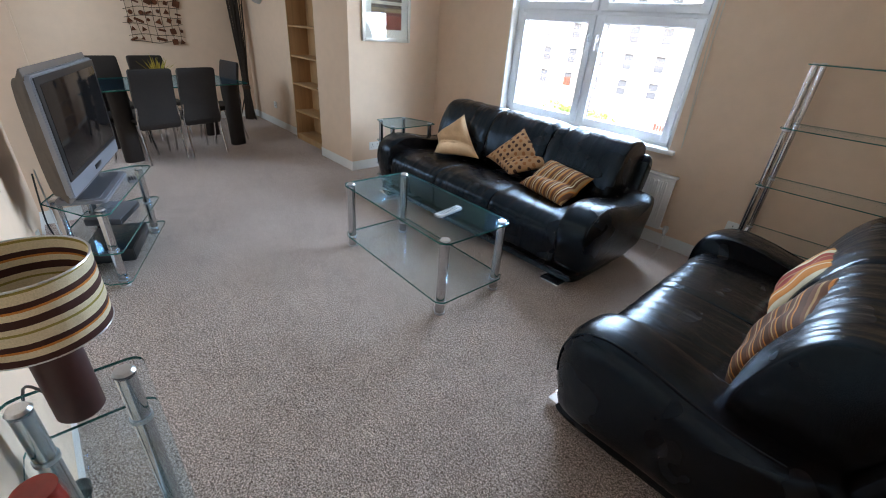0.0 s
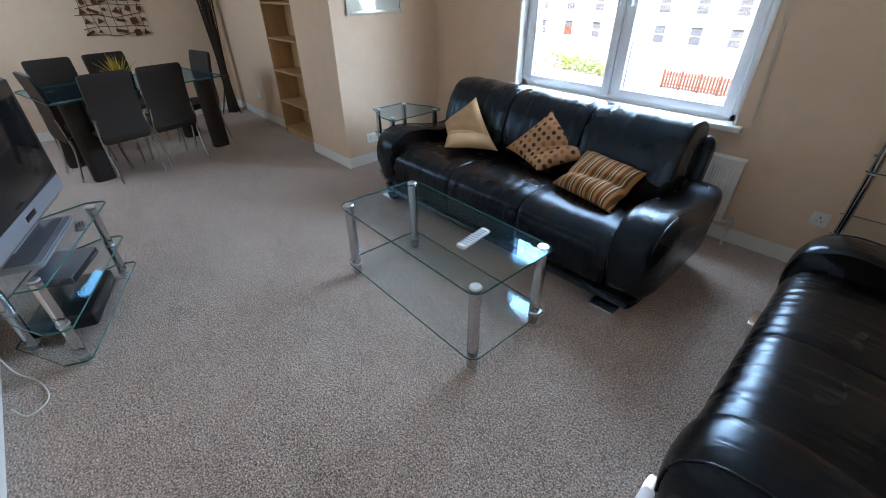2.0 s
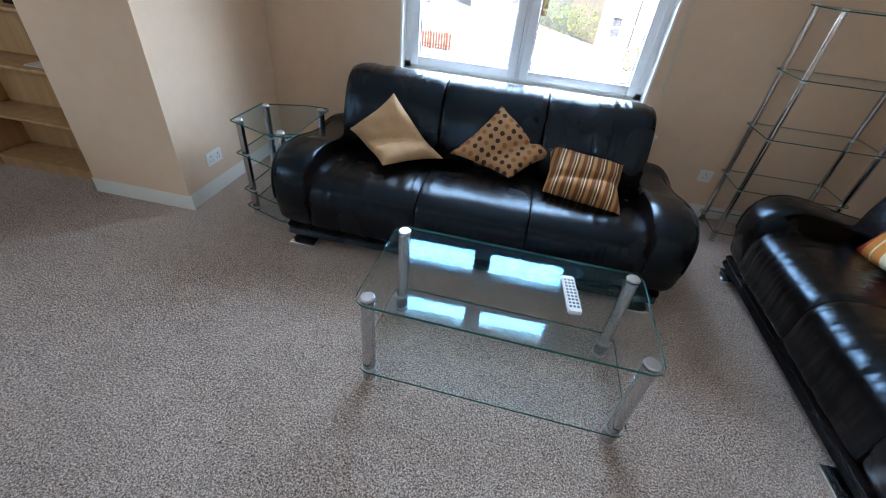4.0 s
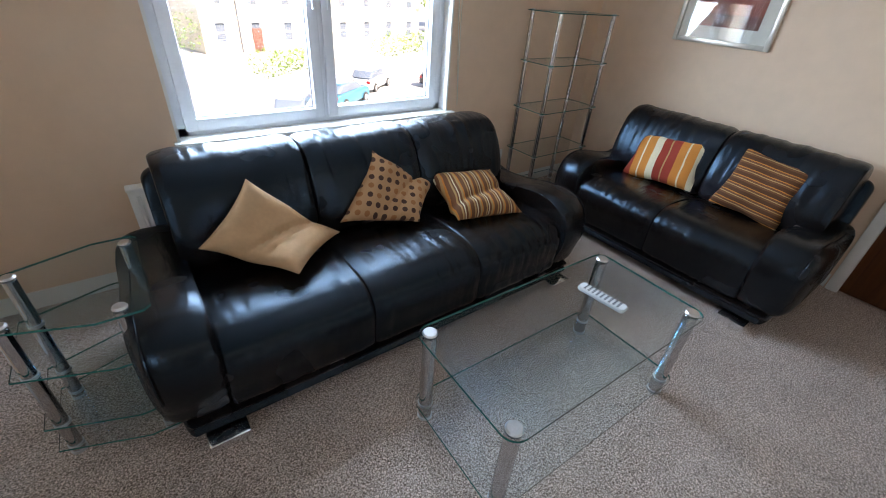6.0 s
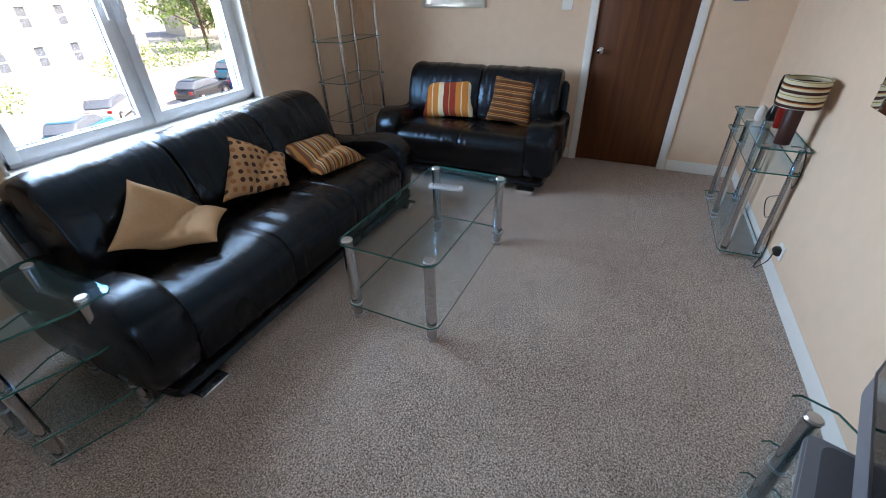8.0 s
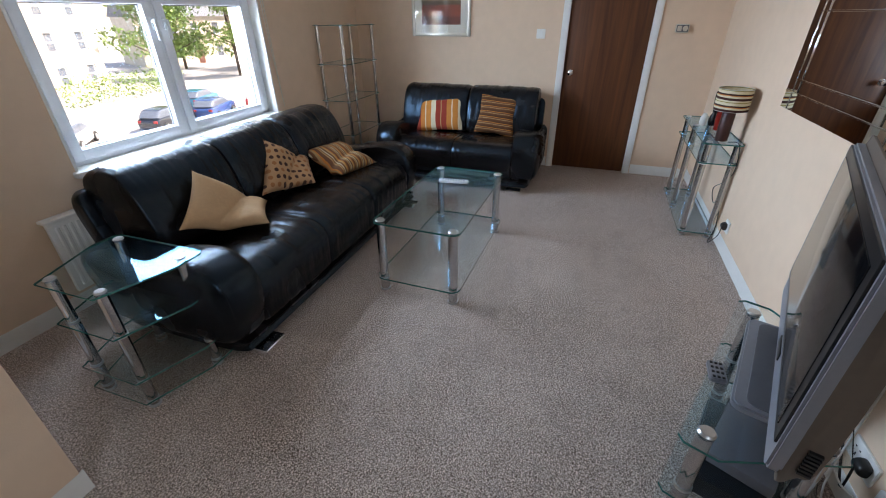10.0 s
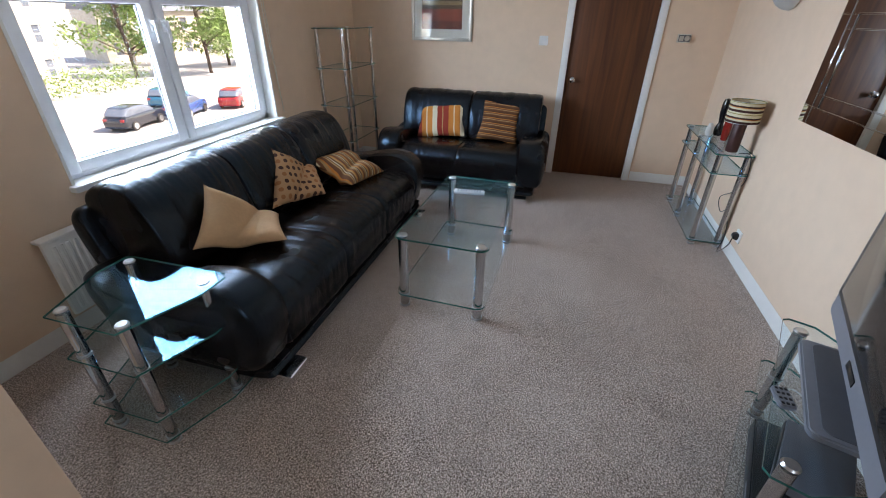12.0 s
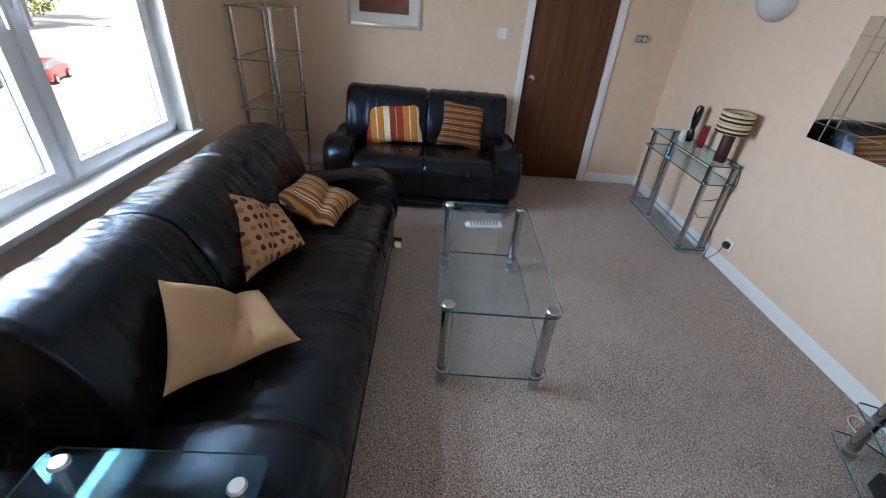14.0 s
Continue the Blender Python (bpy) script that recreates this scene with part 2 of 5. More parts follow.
def dot_material(name, ground, dot_a, dot_b, pitch):
    m, n, l, b = nodes_of(name, 0.75)
    co = n.new("ShaderNodeTexCoord").outputs["Object"]
    v = n.new("ShaderNodeTexVoronoi")
    v.voronoi_dimensions = "2D"
    v.inputs["Scale"].default_value, v.inputs["Randomness"].default_value = 1 / pitch, 0.0
    l.new(co, v.inputs["Vector"])
    inside = math_node(n, l, "LESS_THAN", v.outputs["Distance"], 0.29)
    sep = n.new("ShaderNodeSeparateColor")
    l.new(v.outputs["Color"], sep.inputs[0])
    which = math_node(n, l, "GREATER_THAN", sep.outputs[0], 0.62)
    mixes = []
    for a, bb in ((dot_a, dot_b), (ground, None)):
        k = n.new("ShaderNodeMix")
        k.data_type = "RGBA"
        mixes.append(k)
        k.inputs[6].default_value = (*a, 1)
        if bb:
            k.inputs[7].default_value = (*bb, 1)
    l.new(which, mixes[0].inputs[0])
    l.new(inside, mixes[1].inputs[0])
    l.new(mixes[0].outputs[2], mixes[1].inputs[7])
    l.new(mixes[1].outputs[2], b.inputs["Base Color"])
    b.inputs["Specular IOR Level"].default_value = 0.3
    return m


def clear_glass(name, tint, sheen=(1, 1, 1)):
    """Clear sheet: lets light straight through and mirrors more towards grazing angles."""
    m = bpy.data.materials.new(name)
    m.use_nodes = True
    n, l = m.node_tree.nodes, m.node_tree.links
    n.remove(n["Principled BSDF"])
    lw, gl, tr, mix = n.new("ShaderNodeLayerWeight"), n.new("ShaderNodeBsdfGlossy"), n.new("ShaderNodeBsdfTransparent"), n.new("ShaderNodeMixShader")
    gl.inputs["Roughness"].default_value = 0.0
    gl.inputs["Color"].default_value = (*sheen, 1)
    tr.inputs["Color"].default_value = (*tint, 1)
    lw.inputs["Blend"].default_value = 0.5
    f = math_node(n, l, "MULTIPLY_ADD", math_node(n, l, "POWER", lw.outputs["Facing"], 5.0), 0.7, 0.045)
    l.new(f, mix.inputs[0])
    l.new(tr.outputs[0], mix.inputs[1])
    l.new(gl.outputs[0], mix.inputs[2])
    l.new(mix.outputs[0], n["Material Output"].inputs[0])
    return m


WALL = material("cream_emulsion", (0.76, 0.555, 0.40), 0.85, var=0.035, scale=1.2, bump=0.08, bump_scale=180)
WHITE = material("white_gloss", (0.8, 0.79, 0.75), 0.35, var=0.03, scale=3)
UPVC = material("white_upvc", (0.80, 0.82, 0.85), 0.3, var=0.02, scale=3)
CEIL = material("ceiling_white", (0.8, 0.79, 0.76), 0.9, var=0.03, scale=2)
CARPET = carpet_material()
LEATHER = leather_material("black_brown_leather", (0.008, 0.005, 0.004), 0.24)
CHAIRHIDE = material("dark_brown_hide", (0.022, 0.015, 0.012), 0.55, var=0.15, scale=5, bump=0.12, bump_scale=220, spec=0.35)
CHROME = material("chrome", (0.56, 0.56, 0.57), 0.12, 1.0, var=0.05, scale=20)
POLISHED = material("polished_chrome_foot", (0.88, 0.88, 0.89), 0.16, 1.0, var=0.04, scale=20)
STEEL = material("brushed_steel", (0.6, 0.6, 0.6), 0.28, 1.0, var=0.1, scale=30)
DOORWOOD = wood_material("dark_door_veneer", (0.075, 0.02, 0.005), (0.15, 0.046, 0.012), 0.42)
BEECH = wood_material("beech_veneer", (0.42, 0.23, 0.10), (0.55, 0.33, 0.16), 0.45)
BARK = wood_material("dark_twig", (0.02, 0.011, 0.007), (0.06, 0.035, 0.02), 0.8)
PLASTIC = material("silver_plastic", (0.25, 0.26, 0.29), 0.38, var=0.04, scale=6, metal=0.3)
TVBACK = material("warm_grey_plastic", (0.13, 0.10, 0.08), 0.55, var=0.06, scale=6)
GREYPLASTIC = material("grey_plastic", (0.10, 0.105, 0.12), 0.45, var=0.06, scale=6)
LIGHTGREY = material("pale_grey_plastic", (0.62, 0.63, 0.62), 0.4, var=0.04, scale=8)
BLACK = material("black_plastic", (0.012, 0.012, 0.013), 0.3, var=0.1, scale=6)
SCREEN = material("tv_screen", (0.006, 0.006, 0.007), 0.09, var=0.05, scale=2)
# The blue sheen paints the sky's colour into the plates' reflections.
GLASS = clear_glass("table_glass", (0.985, 0.996, 0.991), (0.24, 0.66, 1.0))
PANE = clear_glass("window_glass", (0.99, 1.0, 1.0))
THINGLASS = clear_glass("thin_shelf_glass", (0.995, 0.999, 0.997), (0.9, 0.96, 1.0))
EDGE = material("green_glass_edge", (0.02, 0.13, 0.11), 0.12, var=0.2, scale=12)
MIRROR = material("mirror_silver", (0.86, 0.88, 0.86), 0.0, 1.0)
BEVEL = material("mirror_bevel", (0.75, 0.77, 0.76), 0.06, 1.0)
FRAME = material("champagne_frame", (0.62, 0.58, 0.50), 0.35, 0.6, var=0.08, scale=15)
MOUNT = material("cream_mount", (0.74, 0.70, 0.62), 0.9, var=0.03, scale=8)
BEIGE = material("beige_cotton", (0.54, 0.33, 0.18), 0.8, var=0.06, scale=7, bump=0.25, bump_scale=500, spec=0.2)
SPOTTED = dot_material("spotted_cotton", (0.50, 0.275, 0.14), (0.07, 0.028, 0.018), (0.36, 0.14, 0.05), 0.047)
C_BRN, C_TAN, C_CRM, C_RED, C_ORG, C_DRK = (0.16, 0.06, 0.025), (0.42, 0.24, 0.10), (0.66, 0.56, 0.38), (0.30, 0.035, 0.02), (0.55, 0.19, 0.035), (0.06, 0.02, 0.015)
STRIPES = stripe_material("brown_cream_stripes", [(0.0, C_BRN), (0.28, C_TAN), (0.4, C_BRN), (0.5, C_CRM), (0.58, C_BRN), (0.75, C_TAN), (0.9, C_ORG)], 0.075)
FINE = stripe_material("fine_brown_stripes", [(0.0, (0.10, 0.038, 0.014)), (0.3, C_BRN), (0.5, C_TAN), (0.6, C_BRN), (0.8, C_ORG), (0.9, (0.10, 0.038, 0.014))], 0.052, "Y")
BANDS = stripe_material("red_orange_bands", [(0.0, C_ORG), (0.19, C_CRM), (0.37, C_RED), (0.55, C_TAN), (0.585, C_RED), (0.78, C_ORG), (0.96, C_CRM)], 0.29)
SHADE = stripe_material("striped_lampshade", [(0.0, C_DRK), (0.2, C_CRM), (0.36, C_ORG), (0.42, C_DRK), (0.56, C_CRM), (0.80, (0.30, 0.24, 0.06)), (0.86, C_CRM)], 0.074, "Z")
LAMPBASE = material("dark_brown_lamp_base", (0.05, 0.012, 0.009), 0.5, var=0.1, scale=12)
REDGLASS = material("red_glaze", (0.26, 0.018, 0.012), 0.15, var=0.1, scale=10)
CERAMIC = material("black_glaze", (0.008, 0.008, 0.009), 0.15, var=0.1, scale=10)
PALE = material("white_ceramic", (0.7, 0.67, 0.62), 0.3, var=0.04, scale=10)
OPAL = material("opal_glass", (0.82, 0.81, 0.78), 0.25, var=0.02, scale=5)
BRONZE = material("copper_brown_plate", (0.16, 0.055, 0.025), 0.4, 0.6, var=0.25, scale=20)
WIRE = material("bronze_wire", (0.09, 0.05, 0.03), 0.45, 0.7, var=0.15, scale=30)
YELLOW = material("dried_yellow_leaf", (0.42, 0.30, 0.04), 0.7, var=0.25, scale=20)
CABLE = material("white_cable", (0.7, 0.69, 0.66), 0.45, var=0.03, scale=10)
PAPER = material("printed_magazine", (0.55, 0.5, 0.47), 0.5, var=0.2, scale=20)
ASPHALT = material("pale_asphalt", (0.30, 0.29, 0.28), 0.9, var=0.15, scale=0.35, bump=0.2, bump_scale=30)
STONE = material("sandstone", (0.48, 0.42, 0.34), 0.9, var=0.18, scale=0.9, bump=0.4, bump_scale=6)
HARL = material("white_harling", (0.58, 0.57, 0.55), 0.9, var=0.05, scale=0.7, bump=0.3, bump_scale=20)
SLATE = material("slate_roof", (0.10, 0.11, 0.13), 0.7, var=0.2, scale=1.5)
LEAF = material("green_leaves", (0.11, 0.19, 0.035), 0.6, var=0.4, scale=1.2)
FENCE = material("red_brown_fence", (0.11, 0.042, 0.03), 0.8, var=0.15, scale=3)
# Base colour lifted to blue-grey to stand in for sky reflected in the panes.
DARKPANE = material("house_window_glass", (0.09, 0.11, 0.14), 0.08, var=0.2, scale=1)
TYRE = material("tyre_rubber", (0.02, 0.02, 0.02), 0.8, var=0.1, scale=8)
PAINTS = [material("car_paint_" + n_, c_, 0.25, 0.2, var=0.04, scale=2, coat=0.6) for n_, c_ in
          (("black", (0.015, 0.018, 0.025)), ("teal", (0.02, 0.14, 0.22)), ("blue", (0.03, 0.07, 0.20)), ("red", (0.35, 0.02, 0.02)), ("white", (0.6, 0.61, 0.62)))]

# ---- setting ----
XE, YS, YN, XW, CEILING = 0.45, -0.20, 3.48, -7.0, 2.42
YD, T = 2.5, 0.3  # north wall of the dining end; thickness of the window wall
WX0, WX1, WZ0, WZ1 = -2.83, -1.13, 0.745, 2.12  # living room window
DY0, DY1, DZ = 0.413, 1.164, 1.98  # room door
PX0, PX1, PY = -4.53, -3.852, 2.34  # pier between the living and dining ends
QY = 0.03  # face of the short pier on the long wall
SX0, SX1, SZ0, SZ1 = -6.5, -4.95, 0.8, 2.2  # dining window


def slab(name, lo, hi, mat, label, category="wall", bevel=0.0):
    return tagged(part(name, box(None, lo, hi, bevel), mat, None, smooth=False), label, category, kind="structure")


def walls(name, boxes, label):
    bm = None
    for lo, hi in boxes:
        bm = box(bm, lo, hi)
    return tagged(part(name, bm, WALL, None, smooth=False), label, "wall", kind="structure")


tagged(part("floor", prism(None, [(XW - 0.2, YS - 0.2), (XE + 0.12, YS - 0.2), (XE + 0.12, YN + T), (PX0, YN + T), (PX0, YD + 0.4), (XW - 0.2, YD + 0.4)], -0.2, 0), CARPET, None, smooth=False),
       "grey-beige cut pile fitted carpet", "carpet", kind="structure")
tagged(part("ceiling", prism(None, [(XW - 0.2, YS - 0.2), (XE + 0.12, YS - 0.2), (XE + 0.12, YN + T), (PX0, YN + T), (PX0, YD + 0.4), (XW - 0.2, YD + 0.4)], CEILING, CEILING + 0.2), CEIL, None, smooth=False),
       "plain white painted ceiling", "ceiling", kind="structure")
walls("wall_north", [((PX1, YN, 0), (WX0, YN + T, CEILING)), ((WX1, YN, 0), (XE + 0.12, YN + T, CEILING)),
                     ((WX0, YN, 0), (WX1, YN + T, WZ0)), ((WX0, YN, WZ1), (WX1, YN + T, CEILING))], "cream painted wall round the living room window")
walls("wall_east", [((XE, YS - 0.2, 0), (XE + 0.12, DY0, CEILING)), ((XE, DY1, 0), (XE + 0.12, YN, CEILING)),
                    ((XE, DY0, DZ), (XE + 0.12, DY1, CEILING)), ((XE + 0.09, DY0, 0), (XE + 0.12, DY1, DZ))], "cream painted wall with the room door")
walls("wall_south", [((SX1, YS - 0.2, 0), (XE, YS, CEILING)), ((XW - 0.2, YS - 0.2, 0), (SX0, YS, CEILING)), ((SX0, YS - 0.2, 0), (SX1, YS, SZ0)),
                     ((SX0, YS - 0.2, SZ1), (SX1, YS, CEILING)), ((SX0, YS - 0.2, SZ0), (SX1, YS - 0.12, SZ1)), ((PX0, YS, 0), (PX1, QY, CEILING))],
      "long cream painted wall behind the television")
slab("wall_west", (XW - 0.2, YS, 0), (XW, YD + 0.4, CEILING), WALL, "cream painted end wall of the dining area")
walls("wall_dining", [((XW, YD, 0), (-5.405, YD + 0.4, CEILING)), ((-5.405, 2.69, 0), (PX0, YD + 0.4, CEILING))], "cream painted side wall of the dining area with the bookcase alcove")
slab("wall_pier", (PX0, PY, 0), (PX1, YN + T, CEILING), WALL, "cream painted pier between living and dining areas")


def baseboard(x0, y0, x1, y1):
    """Skirting with a rounded top along a wall from one point to another, its back to the left of that line."""
    d = Vector((x1 - x0, y1 - y0, 0))
    n = Vector((d.y, -d.x, 0)).normalized()
    o = [(0, 0.0), (0.014, 0.0), (0.014, 0.085), (0.011, 0.095), (0.006, 0.1), (0, 0.1)]
    b = bmesh.new()
    ra = [b.verts.new(Vector((x0, y0, z + 0.001)) + n * (w - 0.001)) for w, z in o]
    rb = [b.verts.new(Vector((x1, y1, z + 0.001)) + n * (w - 0.001)) for w, z in o]
    for i in range(6):
        b.faces.new((ra[i], ra[(i + 1) % 6], rb[(i + 1) % 6], rb[i]))
    b.faces.new(ra), b.faces.new(rb)
    tagged(part("baseboard", b, WHITE, None), "white gloss painted skirting board", "skirting", kind="structure")


for line in ((XE, YS, PX1, YS), (PX1, YS, PX1, QY), (PX1, QY, PX0, QY), (PX0, YS, XW, YS), (XW, YS, XW, YD), (XW, YD, -5.41, YD), (PX0 - 0.014, PY, PX1 + 0.014, PY),
             (PX1, PY, PX1, YN), (PX1, YN, XE, YN), (XE, YN, XE, DY1 + 0.07), (XE, DY0 - 0.07, XE, YS)):
    (ax, ay, bx, by) = line
    baseboard(bx, by, ax, ay)


def window():
    w = thing("window_1", "white plastic double casement window with top lights, closed", "window", kind="structure")
    y0, y1 = YN + 0.085, YN + 0.145
    bm = box(None, (WX0, y0, WZ0), (WX0 + 0.055, y1, WZ1), 0.004)
    box(bm, (WX1 - 0.055, y0, WZ0), (WX1, y1, WZ1), 0.004)
    mx = (WX0 + WX1) / 2 - 0.02
    box(bm, (WX0, y0, WZ0 - 0.002), (WX1, y1, WZ0 + 0.055), 0.004)
    box(bm, (WX0, y0, WZ1 - 0.055), (WX1, y1, WZ1), 0.004)
    box(bm, (mx - 0.028, y0, WZ0 + 0.05), (mx + 0.028, y1, WZ1 - 0.05), 0.004)
    for x0, x1 in ((WX0 + 0.05, mx - 0.025), (mx + 0.025, WX1 - 0.05)):
        box(bm, (x0, y0, 1.63), (x1, y1, 1.67), 0.004)
    part("window_frame", bm, UPVC, w)
    for i, (x0, x1) in enumerate(((WX0 + 0.045, mx - 0.012), (mx + 0.012, WX1 - 0.045))):
        for z0, z1 in ((WZ0 + 0.035, 1.635), (1.662, WZ1 - 0.04)):
            s = 0.062
            a0, a1 = y0 - 0.016, y0 + 0.03
            bm = box(None, (x0, a0, z0), (x0 + s, a1, z1), 0.007)
            box(bm, (x1 - s, a0, z0), (x1, a1, z1), 0.007)
            box(bm, (x0 + s - 0.004, a0, z0), (x1 - s + 0.004, a1, z0 + s), 0.007)
            box(bm, (x0 + s - 0.004, a0, z1 - s), (x1 - s + 0.004, a1, z1), 0.007)
            sash = part("sash", bm, UPVC, w)
            bm = None
            g = 0.006
            for lo, hi in (((x0 + s, a1 - 0.012, z0 + s), (x0 + s + g, a1, z1 - s)), ((x1 - s - g, a1 - 0.012, z0 + s), (x1 - s, a1, z1 - s)),
                           ((x0 + s, a1 - 0.012, z0 + s), (x1 - s, a1, z0 + s + g)), ((x0 + s, a1 - 0.012, z1 - s - g), (x1 - s, a1, z1 - s))):
                bm = box(bm, lo, hi)
            part("gasket", bm, GREYPLASTIC, sash, "thin grey glazing seal")
            p = part("pane", box(None, (x0 + s - 0.003, y0 + 0.012, z0 + s - 0.003), (x1 - s + 0.003, y0 + 0.016, z1 - s + 0.003)), PANE, sash, smooth=False)
            p.visible_shadow = False
            if z0 < 1.5:
                hx = x1 - s / 2 if i == 0 else x0 + s / 2
                bm = box(None, (hx - 0.011, a0 - 0.012, 1.43), (hx + 0.011, a0 + 0.002, 1.50), 0.004)
                box(bm, (hx - 0.009, a0 - 0.036, 1.47), (hx + 0.009, a0 - 0.01, 1.49), 0.004)
                box(bm, (hx - 0.010, a0 - 0.042, 1.37), (hx + 0.010, a0 - 0.028, 1.49), 0.005)
                part("handle", bm, UPVC, sash, "white lever window handle")
    bm = box(None, (WX0 - 0.03, YN - 0.045, WZ0 - 0.022), (WX1 + 0.06, YN + 0.09, WZ0 + 0.012), 0.008)
    part("window_sill", bm, WHITE, w, "white painted window board")
    bm = box(None, (WX0 - 0.012, YN - 0.004, WZ0 + 0.012), (WX0 + 0.002, YN + 0.09, WZ1))
    box(bm, (WX1 - 0.002, YN - 0.004, WZ0 + 0.012), (WX1 + 0.012, YN + 0.09, WZ1))
    part("reveal_lining", bm, WHITE, w, "white painted reveal lining")


window()
bm = tube(None, [(-1.075, YN - 0.012, 2.25), (-1.07, YN - 0.015, 1.6), (-1.05, YN - 0.012, 1.1), (-1.035, YN - 0.012, 0.79)], 0.003, 6)
tube(bm, [(-1.085, YN - 0.012, 2.25), (-1.095, YN - 0.014, 1.6), (-1.06, YN - 0.012, 1.1), (-1.035, YN - 0.012, 0.79)], 0.003, 6)
tagged(part("blind_cord", bm, FRAME, None), "thin cream looped blind cord hanging beside the window", "cord")


def room_door():
    d = thing("door_1", "dark brown veneered flush door, closed, with a round chrome knob", "door", kind="structure")
    leaf = part("door_leaf", box(None, (XE + 0.022, DY0 + 0.004, 0.008), (XE + 0.062, DY1 - 0.004, DZ - 0.004), 0.002), DOORWOOD, d)
    bm = lathe(None, [(0.0, 0.0), (0.027, 0.0), (0.027, 0.004), (0.011, 0.007), (0.010, 0.03), (0.02, 0.036), (0.026, 0.047), (0.025, 0.056), (0.017, 0.063), (0.0, 0.064)], 24,
               Matrix.Translation((XE + 0.022, 1.09, 0.985)) @ Matrix.Rotation(radians(-90), 4, "Y"))
    part("knob", bm, CHROME, leaf, "round chrome door knob")
    bm = None
    for y0, y1 in ((DY0 - 0.062, DY0 + 0.002), (DY1 - 0.002, DY1 + 0.062)):
        bm = box(bm, (XE - 0.016, y0, 0), (XE + 0.004, y1, DZ + 0.06), 0.005)
        y = DY0 if y0 < 0.6 else DY1
        box(bm, (XE + 0.002, y - 0.003, 0), (XE + 0.085, y + 0.003, DZ))
    box(bm, (XE - 0.016, DY0 + 0.001, DZ - 0.002), (XE + 0.004, DY1 - 0.001, DZ + 0.06), 0.005)
    part("architrave", bm, WHITE, d, "cream white gloss door surround")


room_door()


# ---- sofas ----
def sofa(name, label, width, backs, m, inset):
    """Leather settee, front at y = 0 and facing -y, centred on x; width over the arms; inset: how far the back stands in from their outsides."""
    s = thing(name, label, "sofa", m)
    h = width / 2
    inner = h - 0.245
    base = smooth_loop([(0.075, 0.055), (0.055, 0.09), (0.075, 0.125), (0.45, 0.13), (0.86, 0.13), (0.88, 0.09), (0.84, 0.05), (0.45, 0.048)], 3)
    part("plinth", loft(None, base, ends(-h + 0.07, h - 0.07, 0.04, 0.75, 8)), LEATHER, s)
    arm = smooth_loop([(0.10, 0.12), (0.035, 0.22), (0.01, 0.34), (0.025, 0.45), (0.09, 0.525), (0.2, 0.555), (0.36, 0.54), (0.55, 0.50), (0.78, 0.48), (0.93, 0.50), (0.97, 0.42), (0.92, 0.27), (0.85, 0.12), (0.45, 0.11)], 5)
    for sx in (-1, 1):
        st = [(sx * (inner - 0.005), 0.93), (sx * (inner + 0.012), 0.985), (sx * (inner + 0.05), 1.0), (sx * (inner + 0.12), 1.0), (sx * (inner + 0.165), 0.985), (sx * (inner + 0.195), 0.955),
              (sx * (inner + 0.215), 0.90), (sx * (inner + 0.232), 0.80), (sx * (inner + 0.241), 0.66), (sx * (inner + 0.245), 0.45)]
        a = part("arm", loft(None, arm, st, 0.004, 3.0 + sx), LEATHER, s)
        pipe = [(sx * (inner + 0.197), 0.46 + (y - 0.46) * 0.957, 0.345 + (z - 0.345) * 0.957) for y, z in arm[8:44]]
        part("piping", tube(None, pipe[::3], 0.0045, 6), LEATHER, a)
    back = smooth_loop([(0.80, 0.10), (0.86, 0.3), (0.94, 0.52), (0.99, 0.68), (1.03, 0.735), (1.08, 0.725), (1.09, 0.66), (1.05, 0.5), (0.97, 0.27), (0.9, 0.1)], 4)
    part("back_frame", loft(None, back, ends(-h + inset - 0.045, h - inset + 0.045, 0.06, 0.8, 10), 0.003, 1.0), LEATHER, s)
    pad = smooth_loop([(0.62, 0.42), (0.585, 0.50), (0.605, 0.62), (0.66, 0.75), (0.73, 0.835), (0.83, 0.865), (0.95, 0.845), (1.02, 0.78), (1.0, 0.66), (0.93, 0.5), (0.85, 0.42)], 5)
    w = 2 * (h - inset) / backs
    for i in range(backs):
        x0 = -h + inset + i * w
        part("back_cushion", loft(None, pad, ends(x0 + 0.002, x0 + w - 0.002, 0.06, 0.88, 72), 0.006, 7.0 * i, 17), LEATHER, s)
    seat = smooth_loop([(0.66, 0.40), (0.52, 0.428), (0.3, 0.445), (0.15, 0.44), (0.065, 0.40), (0.03, 0.33), (0.035, 0.22), (0.06, 0.13), (0.3, 0.125), (0.66, 0.13), (0.7, 0.3)], 5)
    w = 2 * inner / backs
    for i in range(backs):
        x0 = -inner + i * w
        part("seat_cushion", loft(None, seat, ends(x0 + 0.001, x0 + w - 0.001, 0.05, 0.955, 72), 0.0042, 20.0 + 5 * i, 19), LEATHER, s)
    for sx in (-1, 1):
        part("foot", box(None, (sx * (h - 0.2) - 0.075, -0.02, 0), (sx * (h - 0.2) + 0.075, 0.085, 0.05), 0.012), POLISHED, s, "flat chrome foot")
        part("foot", box(None, (sx * (h - 0.27) - 0.05, 0.74, 0), (sx * (h - 0.27) + 0.05, 0.82, 0.052), 0.01), BLACK, s, "black rear foot")


SEATS = "leather sofas"
sofa("sofa", "black-brown leather three-seat sofa under the window", 2.28, 3, pose(-2.085, 2.185, 0), 0.225)
sofa("loveseat", "black-brown leather two-seat sofa against the door wall", 1.66, 2, pose(-0.555, 2.05, 0, 0, 0, -90) @ Matrix.Diagonal((1, 0.905, 1, 1)), 0.12)


